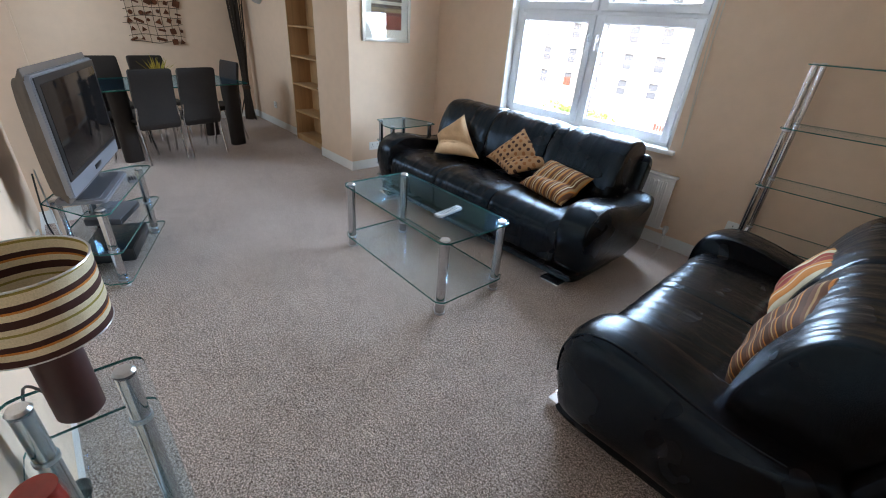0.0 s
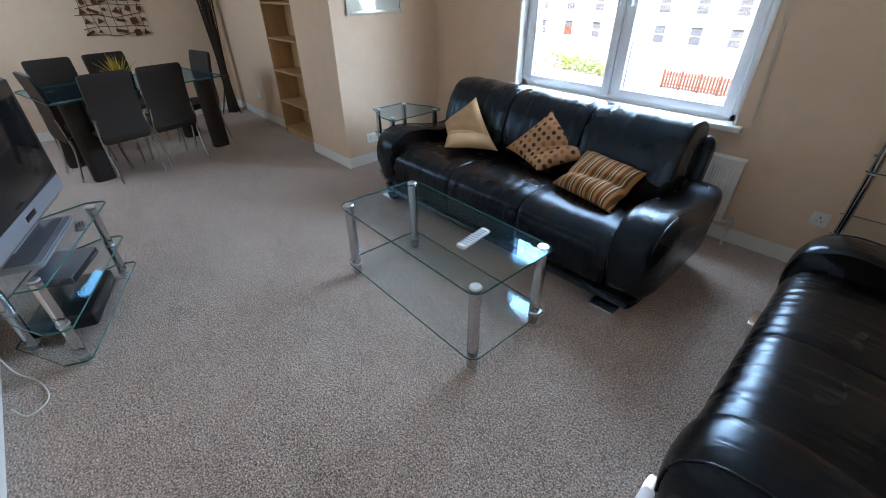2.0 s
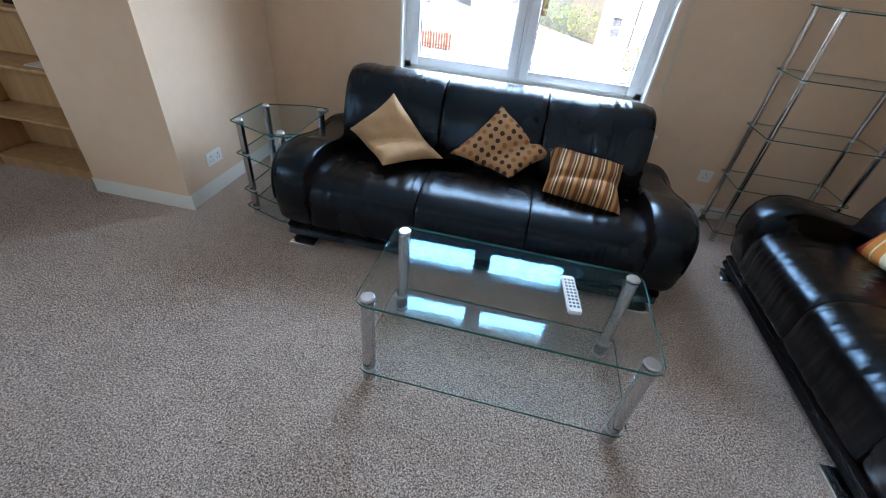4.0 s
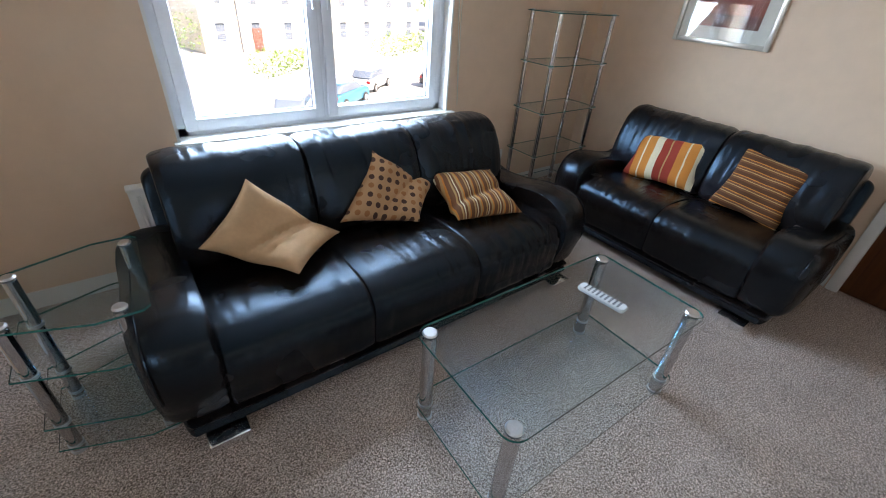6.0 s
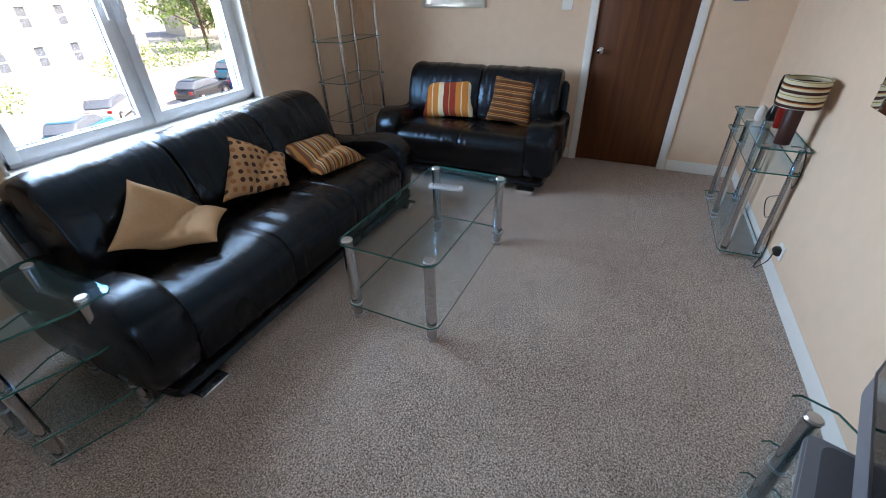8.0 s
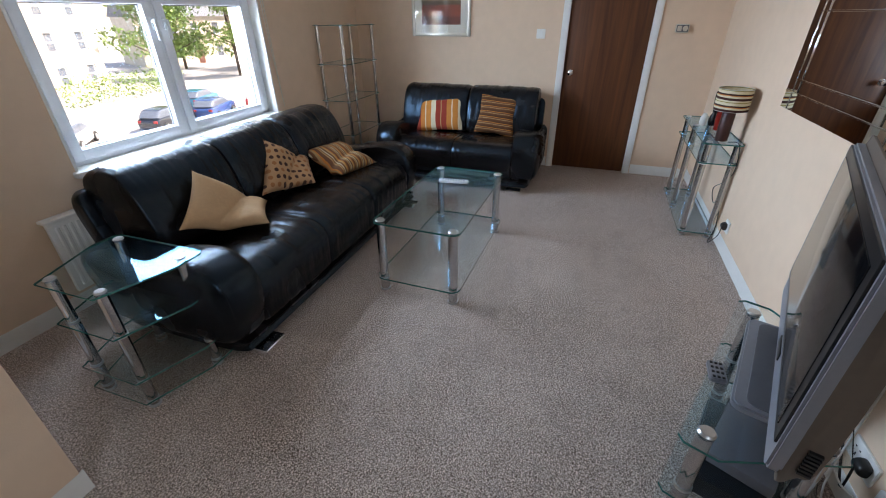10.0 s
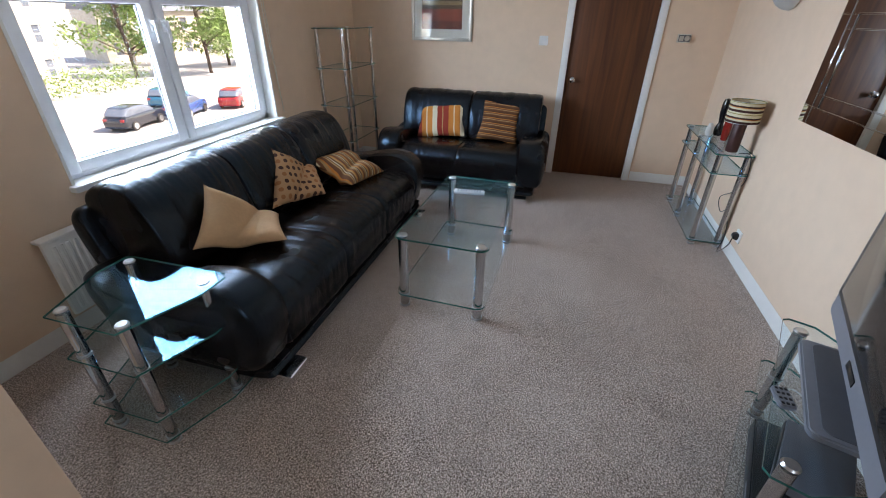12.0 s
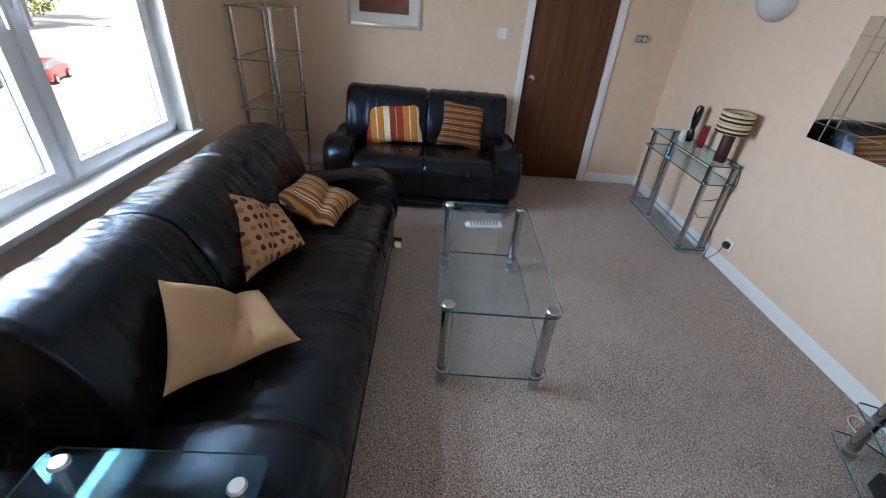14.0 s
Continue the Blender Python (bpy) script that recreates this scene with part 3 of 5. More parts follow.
def pillow(name, label, mat, size, centre, across, up, fold=0.0, thick=0.066):
    """A soft scatter cushion. across and up: its sides' directions; fold bends its lower half forwards."""
    a, v = Vector(across).normalized(), Vector(up)
    v.normalize()
    lean = v.dot(a)
    v = (v - a * lean).normalized()
    m = Matrix((a, v, a.cross(v))).transposed().to_4x4()
    m.translation = Vector(centre)
    w, h = size[0] / 2, size[1] / 2
    b = bmesh.new()
    n = 22
    sides = []
    for sgn in (1, -1):
        grid = []
        for i in range(n + 1):
            row = []
            for j in range(n + 1):
                p, q = 2 * i / n - 1, 2 * j / n - 1
                x = w * p * (1 - 0.10 * (1 - abs(q)) * abs(p) ** 3 * 0.9)
                y = h * q * (1 - 0.10 * (1 - abs(p)) * abs(q) ** 3 * 0.9)
                z = sgn * thick * ((1 - p ** 4) * (1 - q ** 4)) ** 0.72 + sgn * 0.003
                z += 0.010 * noise.noise(Vector((x * 9 + centre[0] * 7, y * 9, sgn * 2.0))) * (1 - p * p) * (1 - q * q) * 2
                row.append(b.verts.new((x, y, z)))
            grid.append(row)
        sides.append(grid)
        for i in range(n):
            for j in range(n):
                b.faces.new((grid[i][j], grid[i + 1][j], grid[i + 1][j + 1], grid[i][j + 1]))
    rim = [(i, 0) for i in range(n)] + [(n, j) for j in range(n)] + [(i, n) for i in range(n, 0, -1)] + [(0, j) for j in range(n, 0, -1)]
    f, g = sides
    for k in range(len(rim)):
        (i, j), (p, q) = rim[k], rim[(k + 1) % len(rim)]
        b.faces.new((f[i][j], f[p][q], g[p][q], g[i][j]))
    for vert in b.verts:
        c = vert.co
        c.x += lean * c.y
        if fold and c.y < 0:
            c.z += fold * (-c.y) * min(1.0, -c.y / 0.1)
            c.y *= 0.96
        if fold:
            c.z -= 0.022 * math.exp(-((c.y + 0.03 - 0.25 * c.x) / 0.028) ** 2)
    ob = part(name, b, mat, None)
    ob.matrix_basis = m
    tagged(ob, label, "cushion", "scatter cushions on the sofas")
    return ob


def slumped_pillow(label, mat, corners, thick, bend):
    """A scatter cushion slumped between four corners (top, right, bottom, left), creased where it bends on to the seat."""
    t, r, b_, l = (Vector(c) for c in corners)
    centre = (t + r + b_ + l) / 4
    ax = ((r - t) + (b_ - l)).normalized()
    ay = (t - l) + (r - b_)
    ay = (ay - ax * ay.dot(ax)).normalized()
    nrm = ax.cross(ay)
    m = Matrix((ax, ay, nrm)).transposed().to_4x4()
    m.translation = centre
    back = m.inverted()
    n, bm, sides = 30, bmesh.new(), []
    for sgn in (1, -1):
        grid = []
        for i in range(n + 1):
            row = []
            for j in range(n + 1):
                u, v = i / n, j / n
                p, q = 2 * u - 1, 2 * v - 1
                uu = 0.5 + 0.5 * p * (1 - 0.09 * (1 - q * q) * abs(p) ** 3)
                vv = 0.5 + 0.5 * q * (1 - 0.09 * (1 - p * p) * abs(q) ** 3)
                at = (l * (1 - vv) + t * vv) * (1 - uu) + (b_ * (1 - vv) + r * vv) * uu
                puff = ((1 - p ** 4) * (1 - q ** 4)) ** 0.7
                d = sgn * (thick * puff + 0.003) - bend * math.exp(-((uu - 0.58 - 0.1 * q) / 0.2) ** 2)
                if sgn > 0:
                    d -= 0.016 * puff * math.exp(-((uu - 0.56 - 0.16 * q) / 0.035) ** 2) + 0.009 * puff * math.exp(-((uu - 0.66 - 0.05 * q) / 0.03) ** 2)
                d += 0.012 * puff * noise.noise(Vector((u * 4 + centre.x * 7, v * 4, sgn * 2.0)))
                row.append(bm.verts.new(back @ (at + nrm * d)))
            grid.append(row)
        sides.append(grid)
        for i in range(n):
            for j in range(n):
                bm.faces.new((grid[i][j], grid[i + 1][j], grid[i + 1][j + 1], grid[i][j + 1]))
    rim = [(i, 0) for i in range(n)] + [(n, j) for j in range(n)] + [(i, n) for i in range(n, 0, -1)] + [(0, j) for j in range(n, 0, -1)]
    f, g = sides
    for (i, j), (p, q) in zip(rim, rim[1:] + rim[:1]):
        bm.faces.new((f[i][j], f[p][q], g[p][q], g[i][j]))
    ob = part("cushion", bm, mat, None)
    ob.matrix_basis = m
    tagged(ob, label, "cushion", "scatter cushions on the sofas")


slumped_pillow("plain beige scatter cushion slumped on the long sofa", BEIGE, ((-2.68, 2.81, 0.78), (-2.33, 2.68, 0.485), (-2.62, 2.425, 0.50), (-2.925, 2.72, 0.555)), 0.055, 0.03)
slumped_pillow("beige scatter cushion with brown and orange spots", SPOTTED, ((-2.045, 2.875, 0.79), (-1.685, 2.815, 0.565), (-1.92, 2.60, 0.47), (-2.30, 2.74, 0.50)), 0.055, 0.02)
pillow("cushion", "brown and cream striped cushion lying on the long sofa", STRIPES, (0.42, 0.36), (-1.52, 2.63, 0.525), (0.96, -0.16, -0.05), (0.05, 0.88, 0.42), 0.1)
pillow("cushion", "red, orange and cream striped oblong cushion", BANDS, (0.51, 0.34), (0.005, 2.33, 0.585), (0.03, -0.556, 0.055), (0.14, 0.0, 0.31), 0.0, thick=0.06)
pillow("cushion", "finely striped brown and gold square cushion", FINE, (0.41, 0.39), (0.02, 1.73, 0.61), (0.0, -0.41, -0.03), (0.13, -0.03, 0.36), 0.0, thick=0.055)


# ---- glass furniture ----
def sheet(outline, z0, z1, parent, name="glass_shelf", mat=None):
    """A glass plate with a green edge."""
    ob = part(name, prism(None, outline, z0, z1), mat or GLASS, parent, smooth=False)
    ob.data.materials.append(EDGE)
    for p in ob.data.polygons:
        if abs(p.normal.z) < 0.5:
            p.material_index = 1
    return ob


def chamfered(x0, y0, x1, y1, cut, which):
    """A rectangle whose listed corners (0 = -x-y, 1 = +x-y, 2 = +x+y, 3 = -x+y) are cut off."""
    out = []
    for k, (x, y, sx, sy) in enumerate(((x0, y0, 1, 1), (x1, y0, -1, 1), (x1, y1, -1, -1), (x0, y1, 1, -1))):
        if k in which:
            p, q = (x + sx * cut[0], y), (x, y + sy * cut[1])
            out += [q, p] if k in (0, 2) else [p, q]
        else:
            out += [(x + sx * 0.02, y), (x, y + sy * 0.02)] if k in (1, 3) else [(x, y + sy * 0.02), (x + sx * 0.02, y)]
    return out


def glass_unit(name, label, category, m, posts, r, height, tiers, outline, thick=0.008, group="", mat=None):
    """Chrome posts that carry glass plates; each post has collars at the plates and a cap above the top one."""
    u = thing(name, label, category, m, group)
    levels = list(tiers)
    for px, py in posts:
        p = part("post", cyl(None, (px, py, 0), (px, py, height - thick - 0.001), r, None, 20, 0.002), CHROME, u)
        for z in levels[:-1]:
            part("collar", cyl(None, (px, py, z - thick - 0.012), (px, py, z - thick - 0.0005), r + 0.0035), STEEL, p)
        part("base_ring", cyl(None, (px, py, 0.0), (px, py, 0.012), r + 0.004), STEEL, p)
        cap = part("cap", cyl(None, (px, py, height - 0.001), (px, py, height + 0.006), r + 0.002, r - 0.003, 24), STEEL, p, "round steel cap")
    for z in levels:
        sheet(outline, z - thick, z, u, mat=mat)
    return u


glass_unit("coffee_table", "oblong clear glass coffee table on four round chrome legs", "coffee table", pose(-1.852, 1.648, 0, 0, 0, -1.6),
           [(sx * 0.495, sy * 0.224) for sx in (-1, 1) for sy in (-1, 1)], 0.027, 0.473, [0.10, 0.473], rounded(-0.54, -0.268, 0.54, 0.268, 0.055), 0.010)
glass_unit("side_table", "four-tier clear glass side table with chrome posts", "side table", pose(-3.33, 2.605, 0),
           [(-0.155, -0.14), (0.135, -0.21), (-0.155, 0.14), (0.175, 0.21)], 0.021, 0.605, [0.05, 0.17, 0.41, 0.605],
           chamfered(-0.20, -0.26, 0.215, 0.26, (0.27, 0.10), (0, 3)), group="glass stands")
glass_unit("shelf_tower", "tall open tower of glass shelves on four chrome posts", "shelf unit", pose(-0.128, 3.295, 0),
           [(sx * 0.305, sy * 0.132) for sx in (-1, 1) for sy in (-1, 1)], 0.017, 1.425, [0.08, 0.41, 0.75, 1.09, 1.425], rounded(-0.335, -0.165, 0.335, 0.165, 0.02, 3), 0.006, "glass stands", THINGLASS)
glass_unit("console_table", "narrow clear glass console table with chrome posts against the wall", "console table", pose(-0.505, -0.075, 0),
           [(0.44, 0.09), (0.10, 0.09), (-0.44, 0.09), (-0.44, -0.085), (0.44, -0.085)], 0.021, 0.72, [0.05, 0.585, 0.72], rounded(-0.485, -0.118, 0.485, 0.132, 0.03, 3), group="glass stands")
TVM = pose(-3.04, 0.117, 0, 0, 0, -23)
glass_unit("tv_stand", "three-tier glass television stand on four chrome posts", "tv stand", TVM,
           [(-0.358, 0.14), (0.358, 0.14), (-0.19, -0.115), (0.19, -0.115)], 0.023, 0.479, [0.06, 0.25, 0.479],
           chamfered(-0.43, -0.165, 0.43, 0.2, (0.21, 0.26), (0, 1)), 0.009, "glass stands")


# ---- television end ----
def television():
    tv = thing("television", "silver flat-screen television, switched off, on the glass stand", "television", TVM @ pose(-0.02, 0.025, 0.4795, 0, 0, 4))
    w, z0, z1 = 0.46, 0.09, 0.665
    part("back_housing", loft(None, smooth_loop([(0.006, 0.1), (0.006, 0.655), (-0.03, 0.655), (-0.05, 0.62), (-0.058, 0.4), (-0.054, 0.14), (-0.03, 0.1)], 4), ends(-w + 0.008, w - 0.008, 0.03, 0.95, 8)), TVBACK, tv)
    bm = prism(None, rounded(-w, z0, w, z1, 0.03), -0.03, 0.0)
    outer = join(None, bm, Matrix.Rotation(radians(90), 4, "X"))
    bmesh.ops.bevel(outer, geom=[e for e in outer.edges if abs(e.verts[0].co.y - e.verts[1].co.y) < 1e-4], offset=0.006, segments=2, affect="EDGES")
    bezel = part("bezel", outer, PLASTIC, tv)
    bm = box(None, (-w + 0.014, 0.029, z0 + 0.085), (w - 0.014, 0.036, z1 - 0.010), 0.003)
    part("black_surround", bm, BLACK, tv)
    part("screen", box(None, (-w + 0.05, 0.034, z0 + 0.11), (w - 0.05, 0.0385, z1 - 0.042), 0.001), SCREEN, tv, "glossy dark screen")
    part("sensor_window", box(None, (-0.055, 0.029, z0 + 0.03), (0.055, 0.034, z0 + 0.055), 0.003), BLACK, bezel)
    bm = None
    for k in range(7):
        bm = box(bm, (-w - 0.001, -0.045, 0.13 + k * 0.011), (-w + 0.03, -0.02, 0.136 + k * 0.011))
    part("vent_slots", bm, BLACK, bezel)
    part("neck", loft(None, smooth_loop([(-0.09, 0.015), (-0.03, 0.015), (-0.03, 0.14), (-0.09, 0.14)], 3), ends(-0.16, 0.16, 0.02, 0.9, 4)), PLASTIC, tv)
    bm = prism(None, rounded(-0.2, -0.13, 0.3, 0.105, 0.03), 0.0, 0.026, 0.006)
    foot = part("foot", bm, PLASTIC, tv, "wide silver pedestal foot")
    part("foot_inlay", prism(None, rounded(-0.18, -0.11, 0.28, 0.07, 0.03), 0.0255, 0.029), GREYPLASTIC, foot)


television()


def handset(name, label, m, length, width, body, keys, rows):
    r = thing(name, label, "remote control", m)
    b = part("case", prism(None, rounded(-width / 2, -length / 2, width / 2, length / 2, width * 0.25), 0.0, 0.018, 0.004), body, r)
    for i in range(rows):
        for j in range(3):
            x, y = (j - 1) * width * 0.27, -length * 0.36 + i * length * 0.72 / (rows - 1)
            part("key", box(None, (x - width * 0.085, y - 0.0045, 0.0175), (x + width * 0.085, y + 0.0045, 0.0205), 0.001), keys, b)


handset("remote_control", "pale grey remote control on the coffee table", pose(-1.62, 1.67, 0.4732, 0, 0, 6), 0.21, 0.052, LIGHTGREY, GREYPLASTIC, 9)
handset("remote_control", "small grey remote control on the television stand", TVM @ pose(-0.10, 0.175, 0.4792, 0, 0, -70), 0.09, 0.05, PLASTIC, BLACK, 4)


def media_box(name, label, m, size, mat):
    d = thing(name, label, "media player", m)
    w, dp, h = size
    part("case", box(None, (-w / 2, -dp / 2, 0.004), (w / 2, dp / 2, h), 0.004), mat, d)
    part("front_panel", box(None, (-w / 2 + 0.006, dp / 2 - 0.001, 0.008), (w / 2 - 0.006, dp / 2 + 0.004, h - 0.006), 0.002), BLACK, d)
    part("button_strip", box(None, (-w / 2 + 0.02, dp / 2 + 0.003, h * 0.4), (-w / 2 + 0.1, dp / 2 + 0.0055, h * 0.52)), PLASTIC, d)
    part("feet", box(None, (-w / 2 + 0.02, -dp / 2 + 0.02, 0), (w / 2 - 0.02, dp / 2 - 0.02, 0.005)), BLACK, d)


media_box("video_recorder", "black box recorder on the lower glass shelf", TVM @ pose(-0.02, 0.02, 0.0605, 0, 0, 3), (0.40, 0.26, 0.085), BLACK)
media_box("set_top_box", "slim grey set-top box on the middle glass shelf", TVM @ pose(-0.1, 0.02, 0.2505, 0, 0, -4), (0.30, 0.19, 0.045), GREYPLASTIC)


def cable(points, mat, r, label):
    tagged(part("cable", tube(None, points, r, 6), mat, None), label, "cable")


cable([(-2.86, YS + 0.02, 0.2), (-2.78, YS + 0.05, 0.03), (-2.64, YS + 0.13, 0.006), (-2.5, YS + 0.15, 0.006), (-2.45, YS + 0.08, 0.006), (-2.54, YS + 0.03, 0.006)], CABLE, 0.0035, "white cable looped on the carpet by the television")
cable([(-3.05, YS + 0.04, 0.215), (-3.1, YS + 0.08, 0.16), (-2.96, YS + 0.07, 0.35), (-2.98, YS + 0.09, 0.62)], BLACK, 0.004, "black television mains cable hanging to the socket")
cable([(-3.17, YS + 0.012, 0.18), (-3.12, YS + 0.08, 0.17), (-3.0, YS + 0.1, 0.22), (-2.9, YS + 0.12, 0.3)], CABLE, 0.0035, "white cable from the lower wall socket")
cable([(-3.16, YS + 0.012, 0.19), (-3.2, YS + 0.09, 0.05), (-3.08, YS + 0.1, 0.12), (-3.05, YS + 0.1, 0.62)], CABLE, 0.0035, "white aerial cable behind the television")


def socket(label, m, plugs=(), gangs=1):
    """Wall socket whose face looks along local +z."""
    s = thing("wall_socket", label, "socket", m)
    w = 0.043 if gangs == 1 else 0.073
    pl = part("plate", prism(None, rounded(-w, -0.043, w, 0.043, 0.006, 3), 0.0, 0.009, 0.002), WHITE, s)
    for g in range(gangs):
        cx = 0 if gangs == 1 else (-0.034, 0.034)[g]
        bm = box(None, (cx - 0.003, 0.008, 0.0085), (cx + 0.003, 0.02, 0.0098))
        box(bm, (cx - 0.015, -0.014, 0.0085), (cx - 0.008, -0.009, 0.0098))
        box(bm, (cx + 0.008, -0.014, 0.0085), (cx + 0.015, -0.009, 0.0098))
        part("pin_holes", bm, BLACK, pl)
        part("rocker", box(None, (cx + 0.018, 0.024, 0.0085), (cx + 0.028, 0.036, 0.012), 0.001), WHITE, pl)
        if g in plugs:
            part("plug", loft(None, smooth_loop([(-0.022, 0.0095), (0.022, 0.0095), (0.020, 0.035), (0.0, 0.045), (-0.020, 0.035)], 3), ends(cx - 0.024, cx + 0.024, 0.01, 0.7, 4)), BLACK, pl, "black three-pin plug")


socket("single white wall socket with a black plug in it", pose(-1.165, YS, 0.20, -90, 0, 0), (0,))
socket("double white wall socket with a black plug behind the television", pose(-3.02, YS, 0.215, -90, 0, 0), (0,), 2)
socket("white wall socket low behind the television stand", pose(-3.17, YS, 0.18, -90, 0, 0))
socket("white wall socket on the pier beside the side table", pose(PX1, 2.63, 0.245, 90, 0, 90), gangs=2)
socket("white wall socket low on the window wall", pose(-0.53, YN, 0.33, 90, 0, 0))
socket("white wall socket on the dining side wall", pose(-6.2, YD, 0.3, 90, 0, 0))


def light_switch(m):
    s = thing("light_switch", "square white light switch beside the door", "light switch", m)
    pl = part("plate", prism(None, rounded(-0.043, -0.043, 0.043, 0.043, 0.006, 3), 0.0, 0.009, 0.002), WHITE, s)
    part("rocker", box(None, (-0.006, -0.012, 0.008), (0.006, 0.012, 0.014), 0.002), WHITE, pl)


light_switch(pose(XE, 1.42, 1.335, 90, 0, -90))


def thermostat(m):
    s = thing("thermostat", "small brown and cream room thermostat on the wall", "thermostat", m)
    c = part("case", prism(None, rounded(-0.055, -0.035, 0.055, 0.035, 0.008, 3), 0.0, 0.03, 0.004), FRAME, s)
    part("face_panel", box(None, (-0.048, -0.027, 0.029), (0.048, 0.027, 0.0325), 0.001), GREYPLASTIC, c)
    part("dial", cyl(None, (0.022, 0, 0.032), (0.022, 0, 0.042), 0.022, 0.02), FRAME, c)
    part("scale_plate", box(None, (-0.042, -0.02, 0.032), (-0.006, 0.02, 0.0345), 0.001), FRAME, c)


thermostat(pose(XE, 0.165, 1.385, 90, 0, -90))


def table_lamp():
    l = thing("table_lamp", "table lamp with striped drum shade and brown column base", "lamp", pose(-0.875, -0.065, 0.7205))
    part("base", lathe(None, [(0.0, 0.0), (0.037, 0.0), (0.04, 0.004), (0.04, 0.195), (0.037, 0.2), (0.0, 0.201)], 32), LAMPBASE, l, "dark brown cylinder base")
    part("stem", cyl(None, (0, 0, 0.2), (0, 0, 0.27), 0.008), STEEL, l)
    shade = part("shade", lathe(None, [(0.101, 0.205), (0.103, 0.205), (0.103, 0.345), (0.101, 0.345), (0.099, 0.34), (0.099, 0.21)], 44), SHADE, l, "cream drum shade with dark, red and olive bands")
    shade.data.polygons.foreach_set("use_smooth", [True] * len(shade.data.polygons))
    bm = None
    for z in (0.206, 0.344):
        ring = [(0.102 * math.cos(a * math.pi / 12), 0.102 * math.sin(a * math.pi / 12), z) for a in range(25)]
        bm = tube(bm, ring, 0.002, 6)
    for a in (0, 120, 240):
        bm = cyl(bm, (0, 0, 0.262), (0.1 * math.cos(radians(a)), 0.1 * math.sin(radians(a)), 0.22), 0.002, None, 6)
    part("wire_frame", bm, STEEL, shade)


table_lamp()
cable([(-0.93, -0.1, 0.724), (-1.0, -0.15, 0.726), (-0.99, -0.178, 0.55), (-0.86, -0.178, 0.42), (-0.66, -0.178, 0.3), (-0.76, -0.178, 0.22), (-0.9, -0.178, 0.28), (-1.0, -0.178, 0.12), (-1.06, -0.14, 0.012), (-1.12, -0.17, 0.10), (-1.165, -0.165, 0.195)],
      BLACK, 0.0032, "black lamp flex trailing to the wall socket")


def vase(name, label, profile, mat, x, y, z, sub=None):
    v = thing(name, label, "ornament", pose(x, y, z))
    part("body", lathe(None, profile, 28), mat, v)
    if sub:
        part("rim", lathe(None, sub, 28), mat, v)


vase("vase", "slim red glazed vase on the console table", [(0, 0), (0.018, 0), (0.023, 0.01), (0.028, 0.08), (0.027, 0.14), (0.024, 0.165), (0.019, 0.165), (0.02, 0.13), (0.0, 0.02)], REDGLASS, -0.55, -0.10, 0.7205, [(0.018, 0.163), (0.025, 0.163), (0.025, 0.168), (0.018, 0.168)])


def figurine():
    b = lathe(None, [(0, 0), (0.026, 0), (0.034, 0.025), (0.03, 0.07), (0.018, 0.095), (0.02, 0.11), (0.03, 0.17), (0.031, 0.24), (0.024, 0.275), (0.0, 0.285)], 24)
    tagged(part("figurine", b, CERAMIC, None), "slender black glazed abstract figure on the console table", "ornament").matrix_basis = pose(-0.38, -0.10, 0.7205)
    b = lathe(None, [(0, 0), (0.022, 0), (0.029, 0.02), (0.026, 0.06), (0.015, 0.09), (0.0, 0.098)], 24)
    tagged(part("figurine", b, PALE, None), "small pale egg-shaped figure on the console table", "ornament").matrix_basis = pose(-0.40, -0.03, 0.7205)


figurine()


def wall_mirror():
    x0, x1, z0, z1, y = -2.44, -1.33, 1.04, 1.66, YS
    m = thing("wall_mirror", "large silver wall mirror hanging above the television", "mirror")
    part("backing", box(None, (x0 + 0.01, y, z0 + 0.01), (x1 - 0.01, y + 0.012, z1 - 0.01)), BLACK, m)
    part("mirror_plate", box(None, (x0, y + 0.012, z0), (x1, y + 0.018, z1), 0.002), MIRROR, m, smooth=False)
    for k, (o, t) in enumerate(((0.085, 0.007), (0.15, 0.007))):
        for lo, hi in (((x0 + o, 0, z0 + 0.0), (x0 + o + t, 0, z1)), ((x1 - o - t, 0, z0), (x1 - o, 0, z1)), ((x0, 0, z0 + o), (x1, 0, z0 + o + t)), ((x0, 0, z1 - o - t), (x1, 0, z1 - o))):
            lo, hi = list(lo), list(hi)
            if k:
                lo = [max(lo[0], x0 + 0.085), 0, max(lo[2], z0 + 0.085)]
                hi = [min(hi[0], x1 - 0.085), 0, min(hi[2], z1 - 0.085)]
            dy = 0.0215 + 0.0006 * (2 * k + (1 if hi[0] - lo[0] > 0.1 else 0))
            part("bevel_strip", box(None, (lo[0], y + 0.0175, lo[2]), (hi[0], y + dy, hi[2]), 0.0012, 1), BEVEL, m)


wall_mirror()


def wall_light(m):
    l = thing("wall_light", "white opal half-bowl uplighter on the wall, unlit", "wall light", m, "wall uplighters")
    b = bmesh.new()
    n = 18
    rings = []
    for i in range(9):
        a = radians(90 * i / 8)
        r, z = 0.155 * math.cos(a), -0.125 * math.sin(a)
        rings.append([b.verts.new((r * math.cos(math.pi * j / n), -0.012 - 0.75 * r * math.sin(math.pi * j / n), z)) for j in range(n + 1)])
    for p, q in zip(rings, rings[1:]):
        for j in range(n):
            b.faces.new((p[j], p[j + 1], q[j + 1], q[j]))
    bmesh.ops.solidify(b, geom=b.faces[:], thickness=0.006)
    part("bowl", b, OPAL, l)
    part("bracket", box(None, (-0.05, -0.02, -0.09), (0.05, 0.0, -0.02), 0.005), WHITE, l)


wall_light(pose(-0.63, YS, 1.72, 0, 0, 180))
wall_light(pose(-6.35, YD, 1.68))


